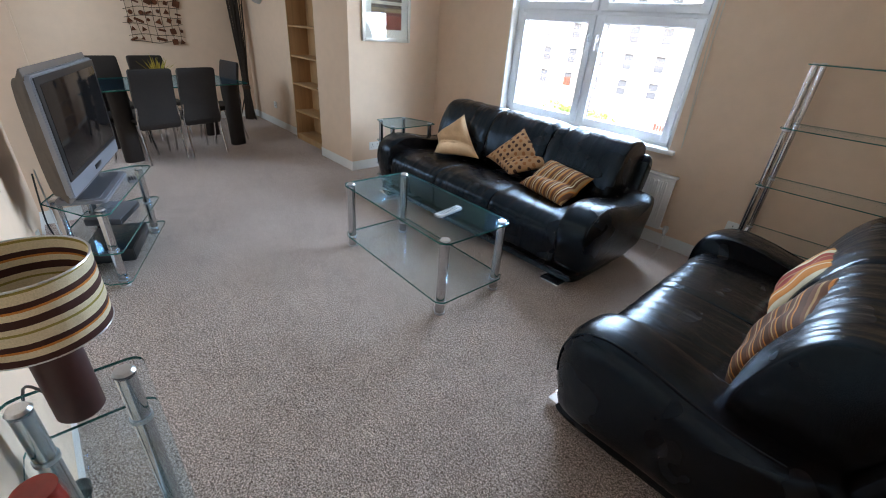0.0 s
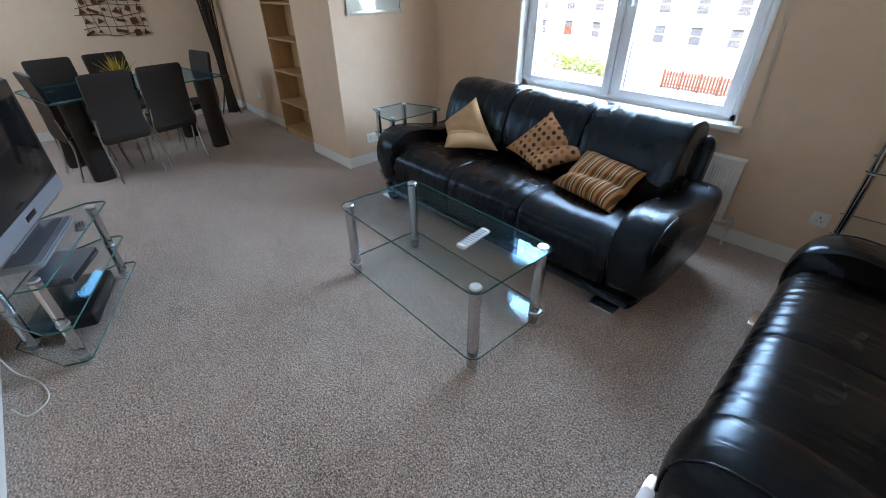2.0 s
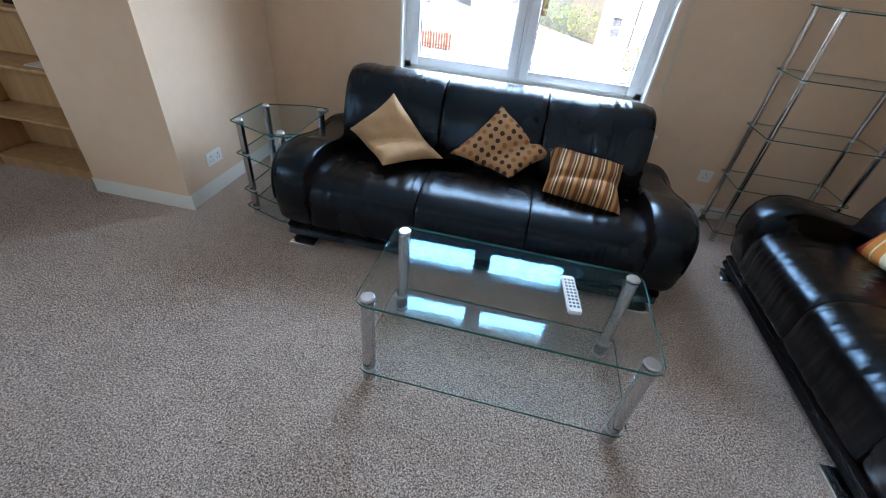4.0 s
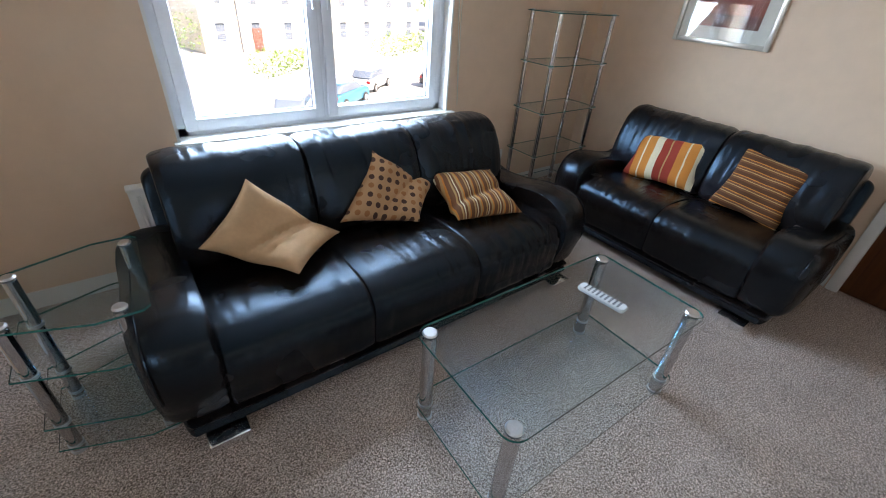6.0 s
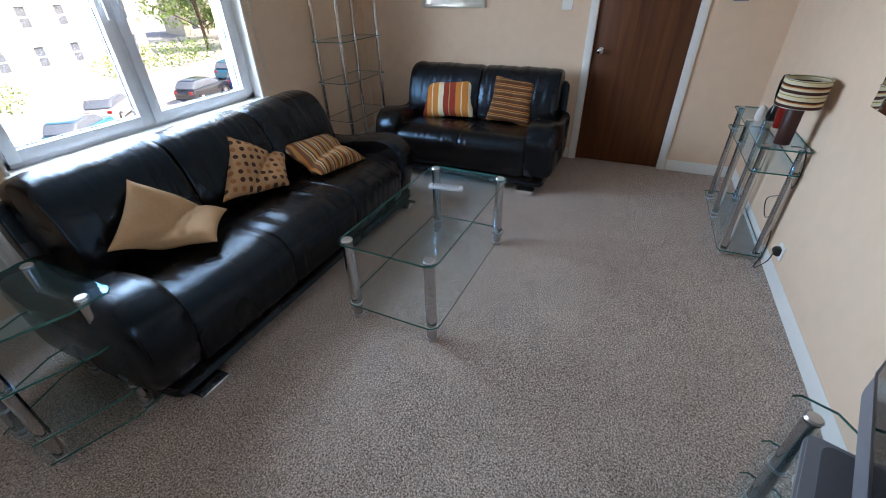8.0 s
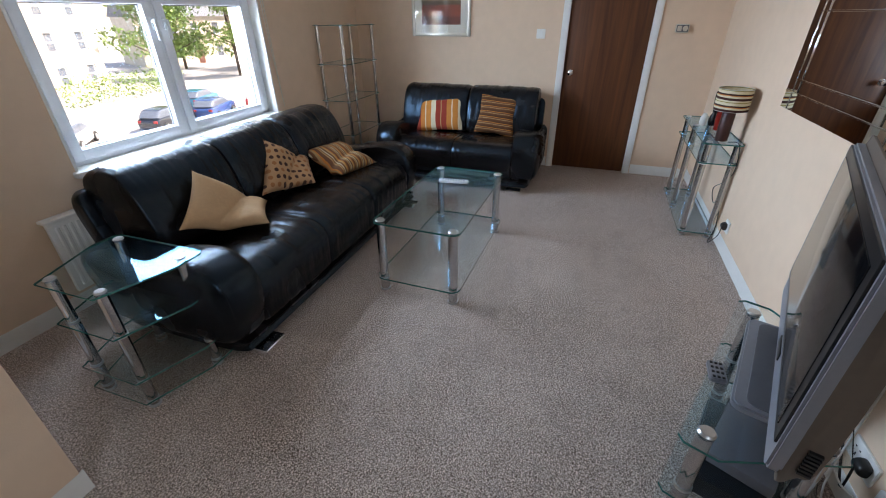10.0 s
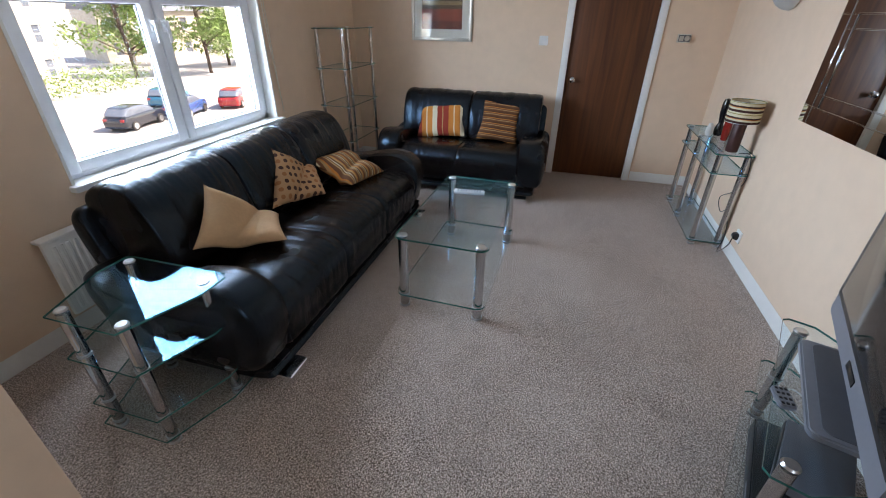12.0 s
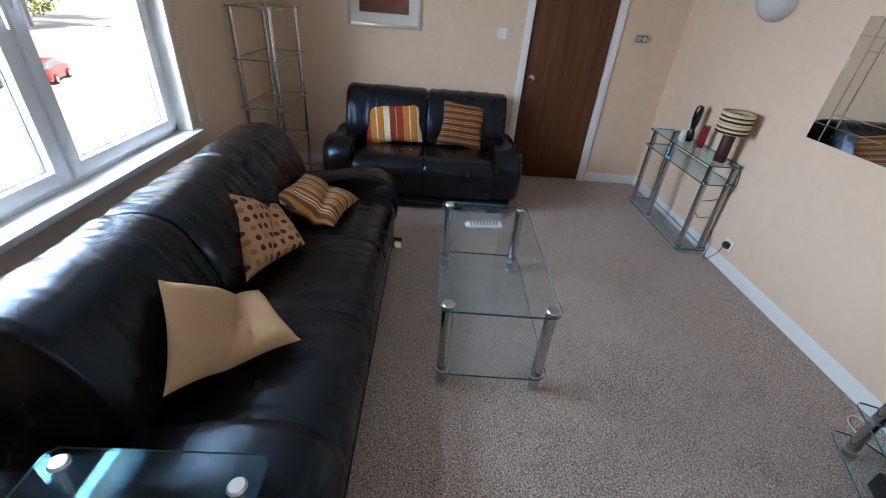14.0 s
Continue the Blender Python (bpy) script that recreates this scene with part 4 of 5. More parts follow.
def picture(label, m, w, h, bands):
    """Framed print: local x across, y up, facing +z."""
    p = thing("framed_picture", label, "picture", m, "framed landscape prints")
    f = 0.032
    fr = bmesh.new()
    for lo, hi in (((-w / 2, -h / 2, 0), (-w / 2 + f, h / 2, 0.022)), ((w / 2 - f, -h / 2, 0), (w / 2, h / 2, 0.022)), ((-w / 2 + f, -h / 2, 0), (w / 2 - f, -h / 2 + f, 0.0215)), ((-w / 2 + f, h / 2 - f, 0), (w / 2 - f, h / 2, 0.0215))):
        box(fr, lo, hi, 0.004)
    part("frame", fr, FRAME, p, "slim champagne metal frame")
    part("mount", box(None, (-w / 2 + f, -h / 2 + f, 0.002), (w / 2 - f, h / 2 - f, 0.008)), MOUNT, p, "cream card mount")
    pw = w / 2 - 0.11
    y = -h / 2 + 0.11
    top = h / 2 - 0.11
    span = top - y
    for frac, mat in bands:
        q = y + span * frac
        part("print_band", box(None, (-pw, y, 0.0075), (pw, q, 0.0095)), mat, p, smooth=False)
        y = q
    g = part("glazing", box(None, (-w / 2 + f, -h / 2 + f, 0.014), (w / 2 - f, h / 2 - f, 0.016)), PANE, p, smooth=False)


def ink(name, c):
    return material(name, c, 0.7, var=0.45, scale=9)


INKS = [ink("ink_red", (0.28, 0.055, 0.03)), ink("ink_rust", (0.16, 0.035, 0.025)), ink("ink_brown", (0.10, 0.06, 0.035)), ink("ink_ochre", (0.30, 0.20, 0.10)), ink("ink_pale", (0.6, 0.55, 0.43)), ink("ink_sky", (0.45, 0.5, 0.5))]


def picture_bands(cuts):
    out, last = [], 0.0
    for c, m_ in cuts:
        out.append((c - last, m_))
        last = c
    return out


CUTS = [(0.18, INKS[1]), (0.42, INKS[0]), (0.50, INKS[2]), (0.58, INKS[3]), (0.66, INKS[2]), (0.74, INKS[3]), (0.86, INKS[4]), (1.0, INKS[5])]
picture("framed red and brown striped landscape print above the small sofa", pose(XE, 2.472, 1.63, 90, 0, -90), 0.65, 0.65, picture_bands(CUTS))
picture("framed red and grey landscape print on the pier", pose(PX1, 2.777, 1.575, 90, 0, 90), 0.58, 0.58, picture_bands([(0.34, INKS[0]), (0.42, INKS[1]), (0.52, INKS[3]), (0.60, INKS[2]), (0.68, INKS[4]), (0.76, INKS[2]), (1.0, INKS[5])]))


def radiator():
    x0, x1, y0, y1, z0, z1 = -3.12, -0.98, YN - 0.085, YN - 0.045, 0.15, 0.565
    r = thing("radiator", "long white panel radiator behind the sofa", "radiator")
    panel = part("panel", box(None, (x0, y0 + 0.012, z0), (x1, y1, z1), 0.01), WHITE, r)
    n = int((x1 - x0 - 0.06) / 0.033)
    rib = part("rib", box(None, (0, y0 + 0.003, z0 + 0.03), (0.021, y0 + 0.016, z1 - 0.03), 0.005, 1), WHITE, panel)
    for i in range(n):
        o = rib if i == 0 else new("rib", rib.data)
        o.parent = panel
        o.location.x = x0 + 0.03 + i * 0.033
    part("top_grille", box(None, (x0 - 0.004, y0 + 0.004, z1 - 0.004), (x1 + 0.004, YN - 0.012, z1 + 0.014), 0.005), WHITE, r)
    for x in (x0 + 0.3, x1 - 0.3):
        part("bracket", box(None, (x - 0.02, y1 - 0.002, z0 + 0.05), (x + 0.02, YN, z1 - 0.06)), WHITE, r)
    v = part("valve", lathe(None, [(0, 0), (0.012, 0), (0.012, 0.03), (0.019, 0.034), (0.02, 0.075), (0.014, 0.082), (0, 0.083)], 16, Matrix.Translation((x1 + 0.045, YN - 0.06, 0.115))), STEEL, r, "chrome radiator valve")
    bm = cyl(None, (x1 + 0.045, YN - 0.06, 0), (x1 + 0.045, YN - 0.06, 0.12), 0.008)
    cyl(bm, (x1 - 0.005, YN - 0.06, 0.165), (x1 + 0.045, YN - 0.06, 0.165), 0.009)
    part("pipe", bm, WHITE, r)


radiator()


# ---- dining end ----
def dining_chair():
    c = thing("dining_chair", "high-backed dark brown leather dining chair on chrome legs", "chair", None, "chairs round the dining table")
    part("seat", loft(None, smooth_loop([(-0.21, 0.43), (-0.22, 0.455), (-0.18, 0.475), (0.0, 0.478), (0.19, 0.47), (0.21, 0.45), (0.2, 0.43), (0, 0.425)], 3), ends(-0.205, 0.205, 0.04, 0.8, 8)), CHAIRHIDE, c)
    part("backrest", loft(None, smooth_loop([(0.185, 0.40), (0.175, 0.6), (0.19, 0.8), (0.225, 0.985), (0.245, 0.995), (0.257, 0.98), (0.225, 0.8), (0.21, 0.6), (0.215, 0.4)], 4), ends(-0.205, 0.205, 0.025, 0.9, 6)), CHAIRHIDE, c)
    for sx in (-1, 1):
        part("leg", tube(None, [(sx * 0.2, 0.215, 0.62), (sx * 0.212, 0.2, 0.45), (sx * 0.2, 0.19, 0.3), (sx * 0.2, 0.24, 0.0)], 0.011, 8), CHROME, c)
        part("leg", tube(None, [(sx * 0.2, 0.2, 0.44), (sx * 0.2, -0.1, 0.425), (sx * 0.19, -0.17, 0.40), (sx * 0.185, -0.185, 0.2), (sx * 0.19, -0.21, 0.0)], 0.011, 8), CHROME, c)
    return c


chair = dining_chair()
DINING = pose(-5.63, 1.07, 0, 0, 0, 12)
PLACES = [(0.35, -0.34, -90), (0.345, 0.09, -90), (-0.50, -0.34, 90), (-0.50, 0.14, 90), (-0.02, 0.56, 0), (0.05, -0.5, 180)]
chair.matrix_basis = DINING @ pose(PLACES[0][0], PLACES[0][1], 0, 0, 0, PLACES[0][2]) @ Matrix.Diagonal((0.92, 0.92, 0.91, 1))
for x, y, a in PLACES[1:]:
    copy_thing(chair, DINING @ pose(x, y, 0, 0, 0, a))


def dining_table():
    t = thing("dining_table", "oblong glass dining table on four dark leather legs", "dining table", DINING)
    sheet(rounded(-0.44, -0.74, 0.44, 0.74, 0.05), 0.705, 0.717, t, "glass_top")
    for sx in (-1, 1):
        for sy in (-1, 1):
            g = part("leg", prism(None, rounded(sx * 0.30 - 0.06, sy * 0.57 - 0.085, sx * 0.30 + 0.06, sy * 0.57 + 0.085, 0.05), 0.0, 0.692, 0.004), CHAIRHIDE, t)
            part("cap", cyl(None, (sx * 0.30, sy * 0.57, 0.6915), (sx * 0.30, sy * 0.57, 0.7045), 0.03), CHROME, g, "chrome fixing disc")
    part("stretcher", box(None, (-0.02, -0.55, 0.36), (0.02, 0.55, 0.42), 0.01), CHROME, t)
    for sy in (-1, 1):
        part("stretcher", box(None, (-0.26, sy * 0.57 - 0.02, 0.365), (0.26, sy * 0.57 + 0.02, 0.415), 0.01), CHROME, t)


dining_table()


def dried_bowl():
    d = thing("table_decoration", "dark bowl of yellow dried leaves on the dining table", "ornament", DINING @ pose(-0.1, 0.0, 0.7175))
    part("bowl", lathe(None, [(0, 0), (0.05, 0), (0.09, 0.05), (0.11, 0.085), (0.104, 0.085), (0.085, 0.05), (0.0, 0.012)], 24), CERAMIC, d)
    rnd = random.Random(5)
    b = bmesh.new()
    for k in range(46):
        a, lean, ln = rnd.uniform(0, 6.28), rnd.uniform(0.2, 1.0), rnd.uniform(0.14, 0.27)
        base = Vector((0.03 * math.cos(a), 0.03 * math.sin(a), 0.03))
        tip = base + Vector((math.cos(a) * lean, math.sin(a) * lean, 1.1 - 0.5 * lean)).normalized() * ln
        side = Vector((-math.sin(a), math.cos(a), 0)) * 0.007
        mid = base.lerp(tip, 0.5) + Vector((0, 0, 0.012))
        vs = [b.verts.new(v) for v in (base, mid + side, tip, mid - side)]
        b.faces.new(vs)
    part("dried_leaves", b, YELLOW, d, smooth=False)


dried_bowl()


def twig_bundle():
    t = thing("twig_bundle", "tall bundle of dark dried twigs standing in the corner", "decoration", pose(-6.78, 2.32, 0))
    rnd = random.Random(9)
    for k in range(46):
        a, r = rnd.uniform(0, 6.28), rnd.uniform(0.0, 0.055)
        f = rnd.uniform(0.8, 1.5)
        hgt = rnd.uniform(1.5, 1.82)
        twig = tube(None, [(r * 1.3 * math.cos(a), r * 1.3 * math.sin(a), 0.0), (r * 0.75 * math.cos(a), r * 0.75 * math.sin(a), 0.5), (r * f * math.cos(a) - 0.02, r * f * math.sin(a), 1.1), (r * f * 1.5 * math.cos(a + 0.2) - 0.05, r * f * 1.5 * math.sin(a + 0.2), hgt)], 0.0075, 5)
        part("twig", twig, BARK, t)
    part("tie", lathe(None, [(0.048, 0.44), (0.055, 0.44), (0.055, 0.49), (0.048, 0.49)], 20), WIRE, t)
    for a in (0.3, 2.4, 4.5):
        part("prop", tube(None, [(0.05 * math.cos(a), 0.05 * math.sin(a), 0.3), (0.14 * math.cos(a), 0.14 * math.sin(a), 0.0)], 0.008, 6), BARK, t)


twig_bundle()


def wall_art():
    y0, y1, z0, z1 = 1.06, 1.68, 1.02, 1.50
    w = thing("wall_sculpture", "abstract metal wall sculpture of wires and copper-brown plates", "wall art", pose(XW, (y0 + y1) / 2, (z0 + z1) / 2, 90, 0, 90))
    hw, hh = (y1 - y0) / 2, (z1 - z0) / 2
    rnd = random.Random(21)
    for i in range(6):
        y = -hh + 2 * hh * i / 5
        part("wire", tube(None, [(-hw - rnd.uniform(0, 0.04), y + rnd.uniform(-0.03, 0.03), 0.02)] + [(-hw + 2 * hw * k / 4, y + rnd.uniform(-0.02, 0.02), rnd.uniform(0.012, 0.03)) for k in range(1, 4)] + [(hw, y + rnd.uniform(-0.03, 0.03), 0.02)], 0.0035, 6), WIRE, w)
    for i in range(7):
        x = -hw * 0.9 + 1.8 * hw * i / 6
        part("wire", tube(None, [(x + rnd.uniform(-0.02, 0.02), -hh * rnd.uniform(0.85, 1.05), 0.018), (x + rnd.uniform(-0.02, 0.02), 0, 0.022), (x + rnd.uniform(-0.02, 0.02), hh, 0.018)], 0.003, 6), WIRE, w)
    for i in range(6):
        for j in range(5):
            if rnd.random() < 0.2:
                continue
            x, y = -hw * 0.85 + 1.7 * hw * i / 5 + rnd.uniform(-0.025, 0.025), -hh * 0.9 + 1.8 * hh * j / 4 + rnd.uniform(-0.02, 0.02)
            kind, s, a = rnd.randrange(4), rnd.uniform(0.022, 0.04), rnd.uniform(-25, 25)
            if kind == 0:
                bm = prism(None, rounded(-s, -s, s, s, 0.006, 2), 0.024, 0.034, 0.002)
            elif kind == 1:
                bm = prism(None, rounded(-s * 1.5, -s * 0.45, s * 1.5, s * 0.45, 0.008, 2), 0.024, 0.033, 0.002)
            elif kind == 2:
                bm = cyl(None, (0, 0, 0.024), (0, 0, 0.034), s * 0.8, s * 0.7, 18)
            else:
                bm = prism(None, [(-s, -s * 0.7), (s, -s * 0.7), (0, s)], 0.024, 0.033)
            part("plate", join(None, bm, pose(x, y, 0, 0, 0, a)), BRONZE, w)


wall_art()


def bookcase():
    x0, x1, y0, y1, h = -5.40, -4.56, 2.43, 2.68, 2.0
    b = thing("bookcase", "narrow tall beech bookcase with open shelves in the alcove", "bookcase")
    part("side_panel", box(None, (x0, y0, 0), (x0 + 0.018, y1, h), 0.001), BEECH, b)
    part("side_panel", box(None, (x1 - 0.018, y0, 0), (x1, y1, h), 0.001), BEECH, b)
    part("back_panel", box(None, (x0 + 0.018, y1 - 0.006, 0.05), (x1 - 0.018, y1, h)), BEECH, b)
    for z in (0.06, 0.36, 0.69, 1.01, 1.335, 1.66, 1.982):
        part("shelf", box(None, (x0 + 0.0185, y0 + 0.004, z), (x1 - 0.0185, y1 - 0.006, z + 0.018), 0.001), BEECH, b)
    part("kick_board", box(None, (x0 + 0.0185, y0 + 0.015, 0), (x1 - 0.0185, y0 + 0.03, 0.06)), BEECH, b)


bookcase()
vase("vase", "squat black vase on the bookcase shelf", [(0, 0), (0.03, 0), (0.05, 0.03), (0.045, 0.07), (0.018, 0.1), (0.02, 0.115), (0.014, 0.115), (0.0, 0.06)], CERAMIC, -4.80, 2.55, 1.353)


def ring_ornament():
    o = thing("ring_ornament", "black disc sculpture on a small stand in the bookcase", "ornament", pose(-4.79, 2.55, 1.0285))
    part("stand", box(None, (-0.05, -0.03, 0), (0.05, 0.03, 0.018), 0.003), CERAMIC, o)
    b = bmesh.new()
    for i in range(24):
        for j in range(8):
            a, c = 2 * math.pi * i / 24, 2 * math.pi * j / 8
            b.verts.new(((0.05 + 0.026 * math.cos(c)) * math.cos(a), 0.018 * math.sin(c), 0.092 + (0.05 + 0.026 * math.cos(c)) * math.sin(a)))
    b.verts.ensure_lookup_table()
    for i in range(24):
        for j in range(8):
            b.faces.new([b.verts[k] for k in (i * 8 + j, ((i + 1) % 24) * 8 + j, ((i + 1) % 24) * 8 + (j + 1) % 8, i * 8 + (j + 1) % 8)])
    part("disc", b, CERAMIC, o)


ring_ornament()
tagged(part("magazine", box(None, (-4.85, 2.48, 0.7082), (-4.70, 2.60, 0.716), 0.002), PAPER, None), "thin magazine lying on the bookcase shelf", "magazine")


# ---- outside ----
GZ = -5.55
b = bmesh.new()
R_OUT = 900
for vs in (((-R_OUT, 4.6), (R_OUT, 4.6), (R_OUT, R_OUT), (-R_OUT, R_OUT)),):
    b.faces.new([b.verts.new((x, y, GZ)) for x, y in vs])
bmesh.ops.subdivide_edges(b, edges=b.edges[:], cuts=12, use_grid_fill=True)
tagged(part("ground", b, ASPHALT, None, smooth=False), "pale sunlit asphalt car park and road", "ground", kind="structure")


def house(name, label, m, width, depth, storeys, bays, wall, roof_h, door_bay=None, win=(1.0, 1.5), storey_h=3.0):
    """A block whose front stands at y = 0 and faces -y."""
    h = thing(name, label, "building", m)
    top = storeys * storey_h
    step = width / bays
    bm = box(None, (0, 0.4, 0), (width, depth, top))
    xs = []
    for i in range(bays):
        xs += [i * step + step / 2 - win[0] / 2, i * step + step / 2 + win[0] / 2]
    edges = [0] + xs + [width]
    for s in range(storeys):
        z0 = s * storey_h
        box(bm, (0, 0, z0), (width, 0.4, z0 + 0.85))
        box(bm, (0, 0, z0 + 0.85 + win[1]), (width, 0.4, z0 + storey_h))
        for a in range(0, len(edges), 2):
            box(bm, (edges[a], 0, z0 + 0.85), (edges[a + 1], 0.4, z0 + 0.85 + win[1]))
    part("wall", bm, wall, h, smooth=False)
    ro = prism(None, [(-0.4, 0.0), (depth + 0.4, 0.0), (depth / 2, roof_h)], -0.3, width + 0.3)
    part("roof", join(None, ro, Matrix(((0, 0, 1, 0), (1, 0, 0, 0), (0, 1, 0, top), (0, 0, 0, 1)))), SLATE, h, smooth=False)
    for cx in (0.12, 0.88):
        part("chimney", box(None, (width * cx - 0.6, depth / 2 - 0.4, top + roof_h * 0.6), (width * cx + 0.6, depth / 2 + 0.4, top + roof_h + 1.0), 0.04), wall, h)
    for s in range(storeys):
        for i in range(bays):
            x, z = i * step + step / 2, s * storey_h + 0.85
            if s == 0 and i == door_bay:
                part("door", box(None, (x - 0.5, -0.06, 0), (x + 0.5, 0.1, 2.1), 0.02), FENCE, h, "red-brown front door")
            w = thing("window", "", "")
            w.parent = h
            w.matrix_basis = pose(x, 0, z)
            fr = box(None, (-win[0] / 2, 0.12, 0), (-win[0] / 2 + 0.08, 0.2, win[1]))
            box(fr, (win[0] / 2 - 0.08, 0.12, 0), (win[0] / 2, 0.2, win[1]))
            for q in (0.0, win[1] / 2 - 0.04, win[1] - 0.08):
                box(fr, (-win[0] / 2 + 0.08, 0.12, q), (win[0] / 2 - 0.08, 0.2, q + 0.08))
            part("window_frame", fr, UPVC, w, smooth=False)
            part("pane", box(None, (-win[0] / 2 + 0.05, 0.2, 0.04), (win[0] / 2 - 0.05, 0.24, win[1] - 0.04)), DARKPANE, w, smooth=False)
            part("sill", box(None, (-win[0] / 2 - 0.1, -0.06, -0.12), (win[0] / 2 + 0.1, 0.2, -0.001), 0.01), wall, w)
    pipe = cyl(None, (step, -0.1, 0), (step, -0.1, top), 0.07, None, 8)
    part("drainpipe", pipe, SLATE, h)


house("terraced_house", "long white harled terrace with slate roof across the street", pose(-55.8, 53.7, GZ, 0, 0, 3), 43, 10, 4, 11, HARL, 3.5, 5, (1.35, 1.9))
house("white_house", "pale harled house with small windows behind the car park", pose(-10.8, 66.2, GZ, 0, 0, 6), 16, 9, 3, 4, HARL, 3.0, 2)
house("stone_tenement", "sandstone tenement with sash windows beyond the car park", pose(4.4, 48.2, GZ, 0, 0, 12), 28, 11, 4, 8, STONE, 3.5, 1, (1.1, 1.8), 3.2)
house("stone_villa", "old rubble stone villa half hidden by trees", pose(49.5, 70.4, GZ, 0, 0, -20), 18, 10, 2, 5, STONE, 4.0, 2, (1.2, 1.9), 3.6)


def leaves(b, centre, radius, count, size, rnd, squash=1.0):
    for k in range(count):
        d = Vector((rnd.gauss(0, 1), rnd.gauss(0, 1), rnd.gauss(0, 1))).normalized() * radius * rnd.uniform(0.35, 1.0) ** 0.6
        d.z *= squash
        p = Vector(centre) + d
        u = Vector((rnd.gauss(0, 1), rnd.gauss(0, 1), rnd.gauss(0, 1))).normalized()
        v = u.cross(Vector((rnd.gauss(0, 1), rnd.gauss(0, 1), rnd.gauss(0, 1)))).normalized()
        s = size * rnd.uniform(0.6, 1.3)
        b.faces.new([b.verts.new(p + u * s), b.verts.new(p + v * s * 0.5), b.verts.new(p - u * s), b.verts.new(p - v * s * 0.5)])


def tree(x, y, height, seed):
    rnd = random.Random(seed)
    t = thing("tree", "large leafy green tree beyond the parked cars", "tree", pose(x, y, GZ), "trees by the car park")
    bm = None
    tips = []
    bm = tube(bm, [(0, 0, 0), (0.1, 0.1, height * 0.25), (-0.1, 0.15, height * 0.55), (0.1, 0, height * 0.85)], 0.22, 8)
    for k in range(15):
        a, z = rnd.uniform(0, 6.28), height * rnd.uniform(0.12, 0.8)
        ln = height * rnd.uniform(0.2, 0.36)
        tip = Vector((ln * math.cos(a), ln * math.sin(a), z + ln * rnd.uniform(0.2, 0.6)))
        bm = tube(bm, [(0, 0, z), tuple(tip * 0.5 + Vector((0, 0, z * 0.5 + 0.1))), tuple(tip)], 0.07, 6)
        tips.append(tip)
        tips.append(tip * 0.6 + Vector((0, 0, z * 0.4)))
    part("trunk", bm, BARK, t)
    cr = bmesh.new()
    for p in tips + [Vector((0, 0, height * 0.92))]:
        leaves(cr, p, height * rnd.uniform(0.11, 0.17), 150, 0.24, rnd, 0.75)
    part("crown", cr, LEAF, t, smooth=False)


for k, (x, y, hh) in enumerate(((37.8, 51.8, 13), (45.0, 47.4, 14), (53.7, 51.8, 15), (62.5, 46.0, 14), (49.4, 61.9, 15), (72.6, 51.8, 15))):
    tree(x, y, hh, 40 + k)


def hedge(x0, y0, x1, y1, h, w, seed):
    rnd = random.Random(seed)
    b = bmesh.new()
    n = int(math.hypot(x1 - x0, y1 - y0) / 0.8)
    for i in range(n + 1):
        t = i / n
        leaves(b, (x0 + (x1 - x0) * t, y0 + (y1 - y0) * t, GZ + h * (0.5 + 0.1 * rnd.random())), w * rnd.uniform(0.9, 1.2), 120, 0.13, rnd, h / (2 * w))
    tagged(part("hedge", b, LEAF, None, smooth=False), "bushy green hedge along the edge of the car park", "hedge", kind="stuff")


hedge(6.2, 36.3, 10.3, 37.9, 2.0, 1.2, 3)
hedge(20.2, 43.4, 32.0, 44.8, 2.5, 1.5, 4)
hedge(-0.8, 48.2, 3.3, 48.9, 3.6, 1.8, 5)
hedge(-24.5, 37.9, -18.7, 37.2, 1.2, 1.0, 6)


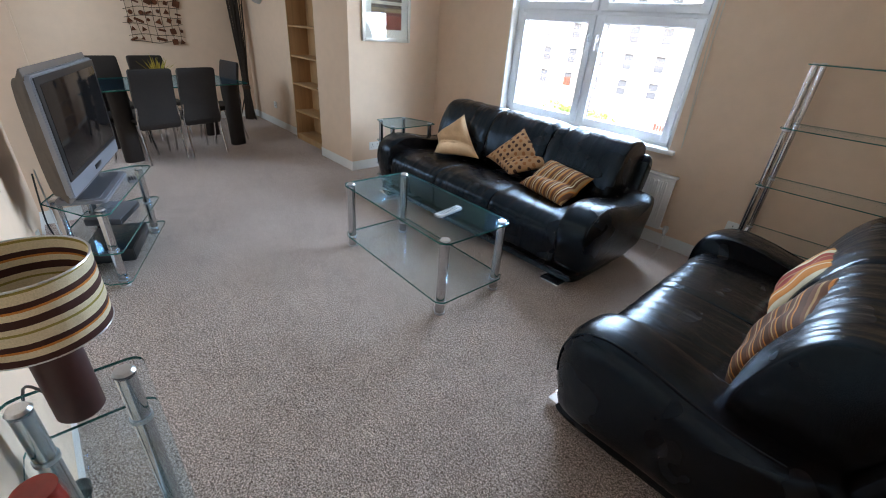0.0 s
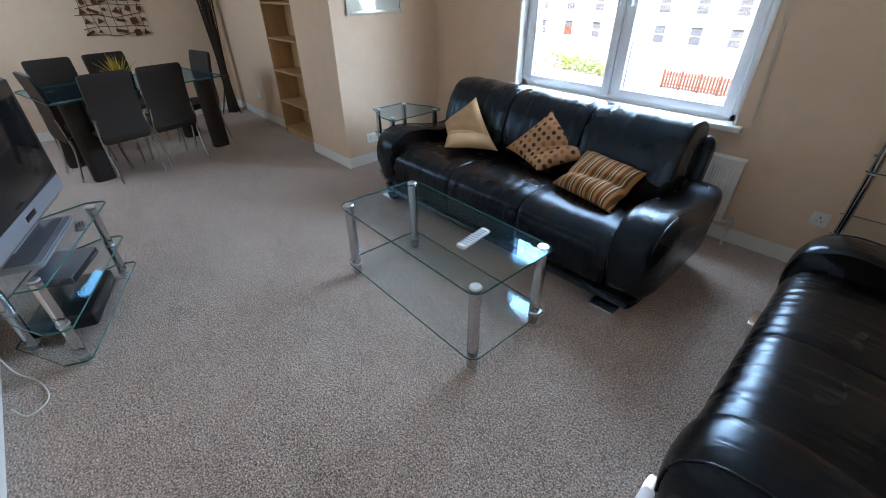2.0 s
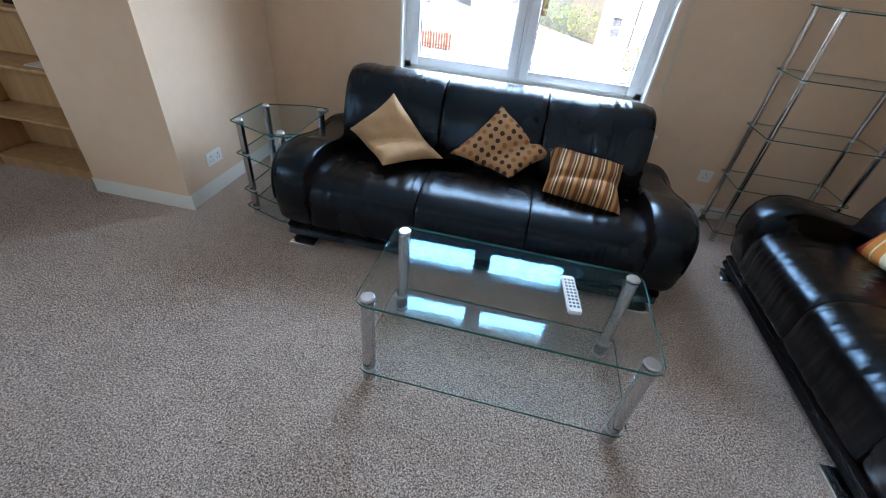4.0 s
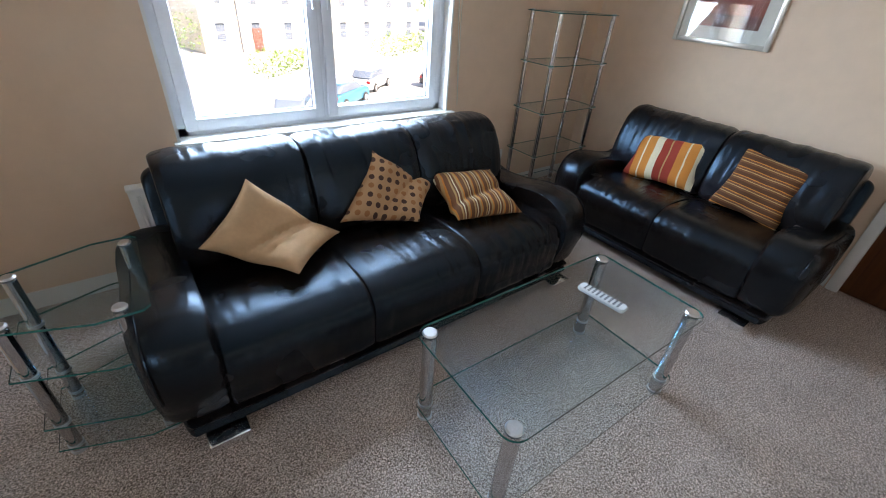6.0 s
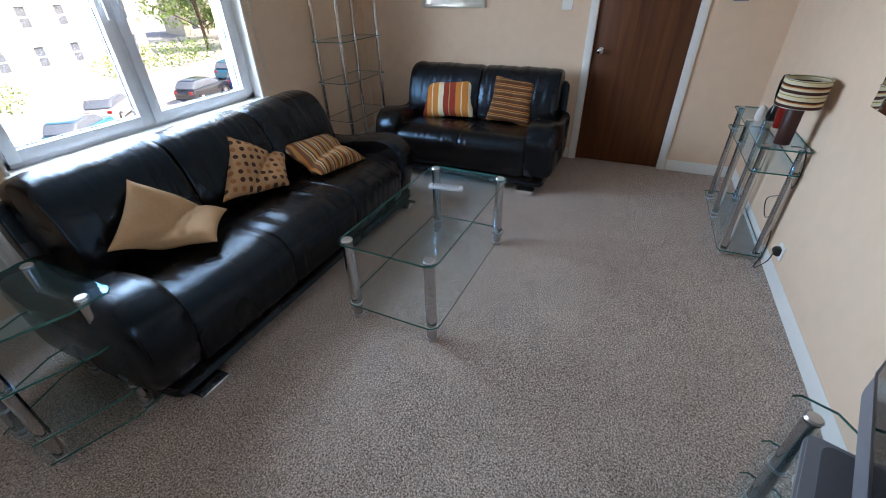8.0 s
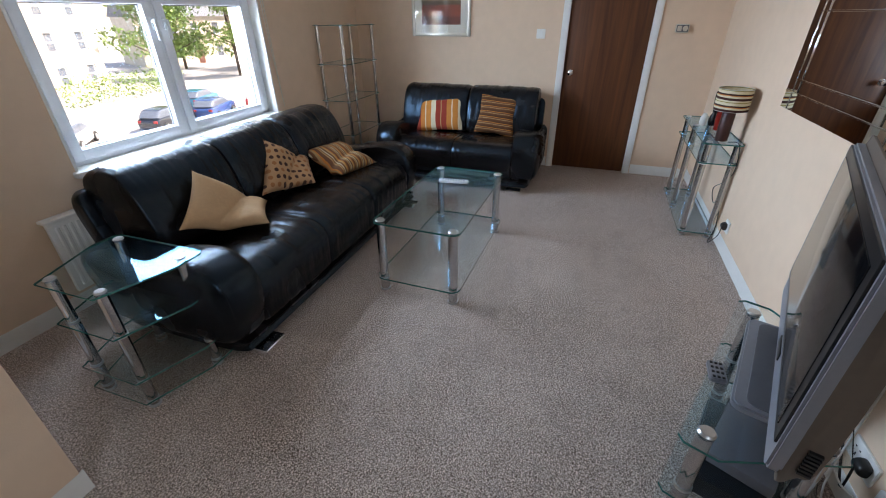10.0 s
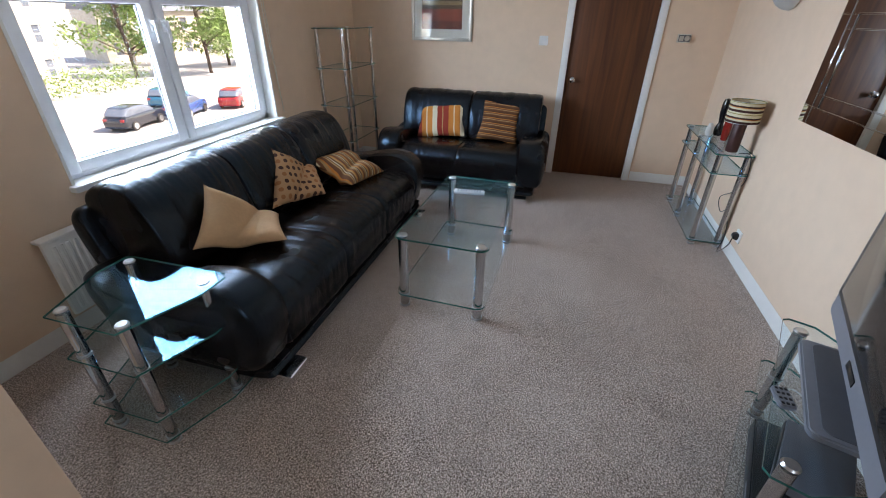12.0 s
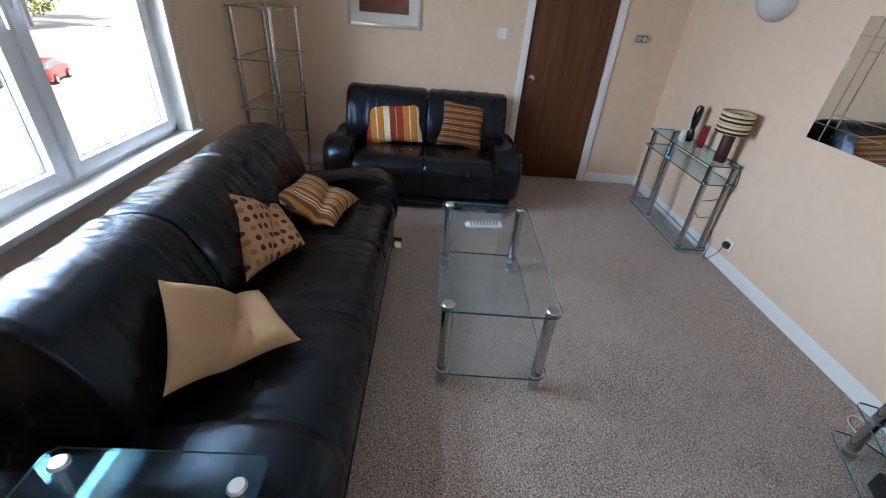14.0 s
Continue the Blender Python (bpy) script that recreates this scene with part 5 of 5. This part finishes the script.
def car(x, y, a, paint, colour):
    c = thing("car", colour + " hatchback car parked outside", "car", pose(x, y, GZ, 0, 0, a), "parked cars")
    side = [(-2.0, 0.35), (-2.05, 0.6), (-1.98, 0.85), (-1.8, 0.95), (-1.0, 1.0), (1.1, 1.0), (1.75, 0.92), (1.98, 0.75), (2.02, 0.5), (1.95, 0.3), (0, 0.24), (-1.9, 0.26)]
    def along(outline, x0, x1, low):
        bm = loft(None, outline, ends(x0, x1, 0.25, low, 6))
        return join(None, bm, Matrix(((0, 1, 0, 0), (1, 0, 0, 0), (0, 0, 1, 0), (0, 0, 0, 1))))
    body = part("body", along(smooth_loop(side, 3), -0.85, 0.85, 0.9), paint, c)
    roof = [(-1.85, 0.92), (-1.6, 1.32), (-1.25, 1.46), (0.1, 1.47), (0.45, 1.38), (1.15, 0.96), (0, 0.9)]
    part("cabin", along(smooth_loop(roof, 3), -0.76, 0.76, 0.84), DARKPANE, c, "dark glazed cabin")
    part("roof_panel", along(smooth_loop([(-1.45, 1.42), (-1.2, 1.485), (0.0, 1.49), (0.3, 1.43), (-0.5, 1.44)], 3), -0.62, 0.62, 0.95), paint, c)
    for sx in (-1.25, 1.28):
        for sy in (-0.83, 0.83):
            w = part("wheel", lathe(None, [(0.19, -0.09), (0.31, -0.09), (0.32, 0.0), (0.31, 0.09), (0.19, 0.09)], 18, pose(sx, sy, 0.32, 90)), TYRE, c)
            part("rim", cyl(None, (sx, sy - 0.095, 0.32), (sx, sy + 0.095, 0.32), 0.2, None, 14), STEEL, w)
    for sy in (-0.6, 0.6):
        part("headlight", box(None, (1.80, sy - 0.16, 0.62), (1.985, sy + 0.16, 0.78), 0.04), LIGHTGREY, c)
        part("tail_light", box(None, (-2.04, sy - 0.14, 0.66), (-1.9, sy + 0.14, 0.85), 0.03), PAINTS[3], c)


for x, y, a, p, n_ in ((18.6, 30.0, 12, 0, "black"), (22.8, 29.8, 20, 2, "dark blue"), (27.4, 28.9, 22, 3, "red"), (25.7, 34.4, 20, 1, "teal"), (8.7, 27.4, 35, 1, "teal"), (4.7, 25.0, 60, 4, "white"), (12.6, 31.1, 40, 4, "white")):
    car(x, y, a, PAINTS[p], n_)


def fence(x0, y, n):
    f = thing("fence", "low red-brown slatted timber fence beside the road", "fence", pose(x0, y, GZ))
    for i in range(n):
        part("slat", box(None, (i * 0.22, 0, 0.1), (i * 0.22 + 0.14, 0.03, 1.25), 0.01, 1), FENCE, f)
    for z in (0.3, 0.95):
        part("rail", box(None, (0, 0.03, z), (n * 0.22, 0.08, z + 0.09)), FENCE, f)
    for i in range(0, n + 1, 6):
        part("post", box(None, (i * 0.22 - 0.05, 0.03, 0), (i * 0.22 + 0.05, 0.13, 1.35)), FENCE, f)


fence(-4.5, 26.0, 14)
fence(-13.7, 36.1, 26)
slab("garden_wall", (-40, 47.5, GZ), (-16, 47.9, GZ + 1.8), STONE, "low pale stone boundary wall", "garden wall", 0.03)
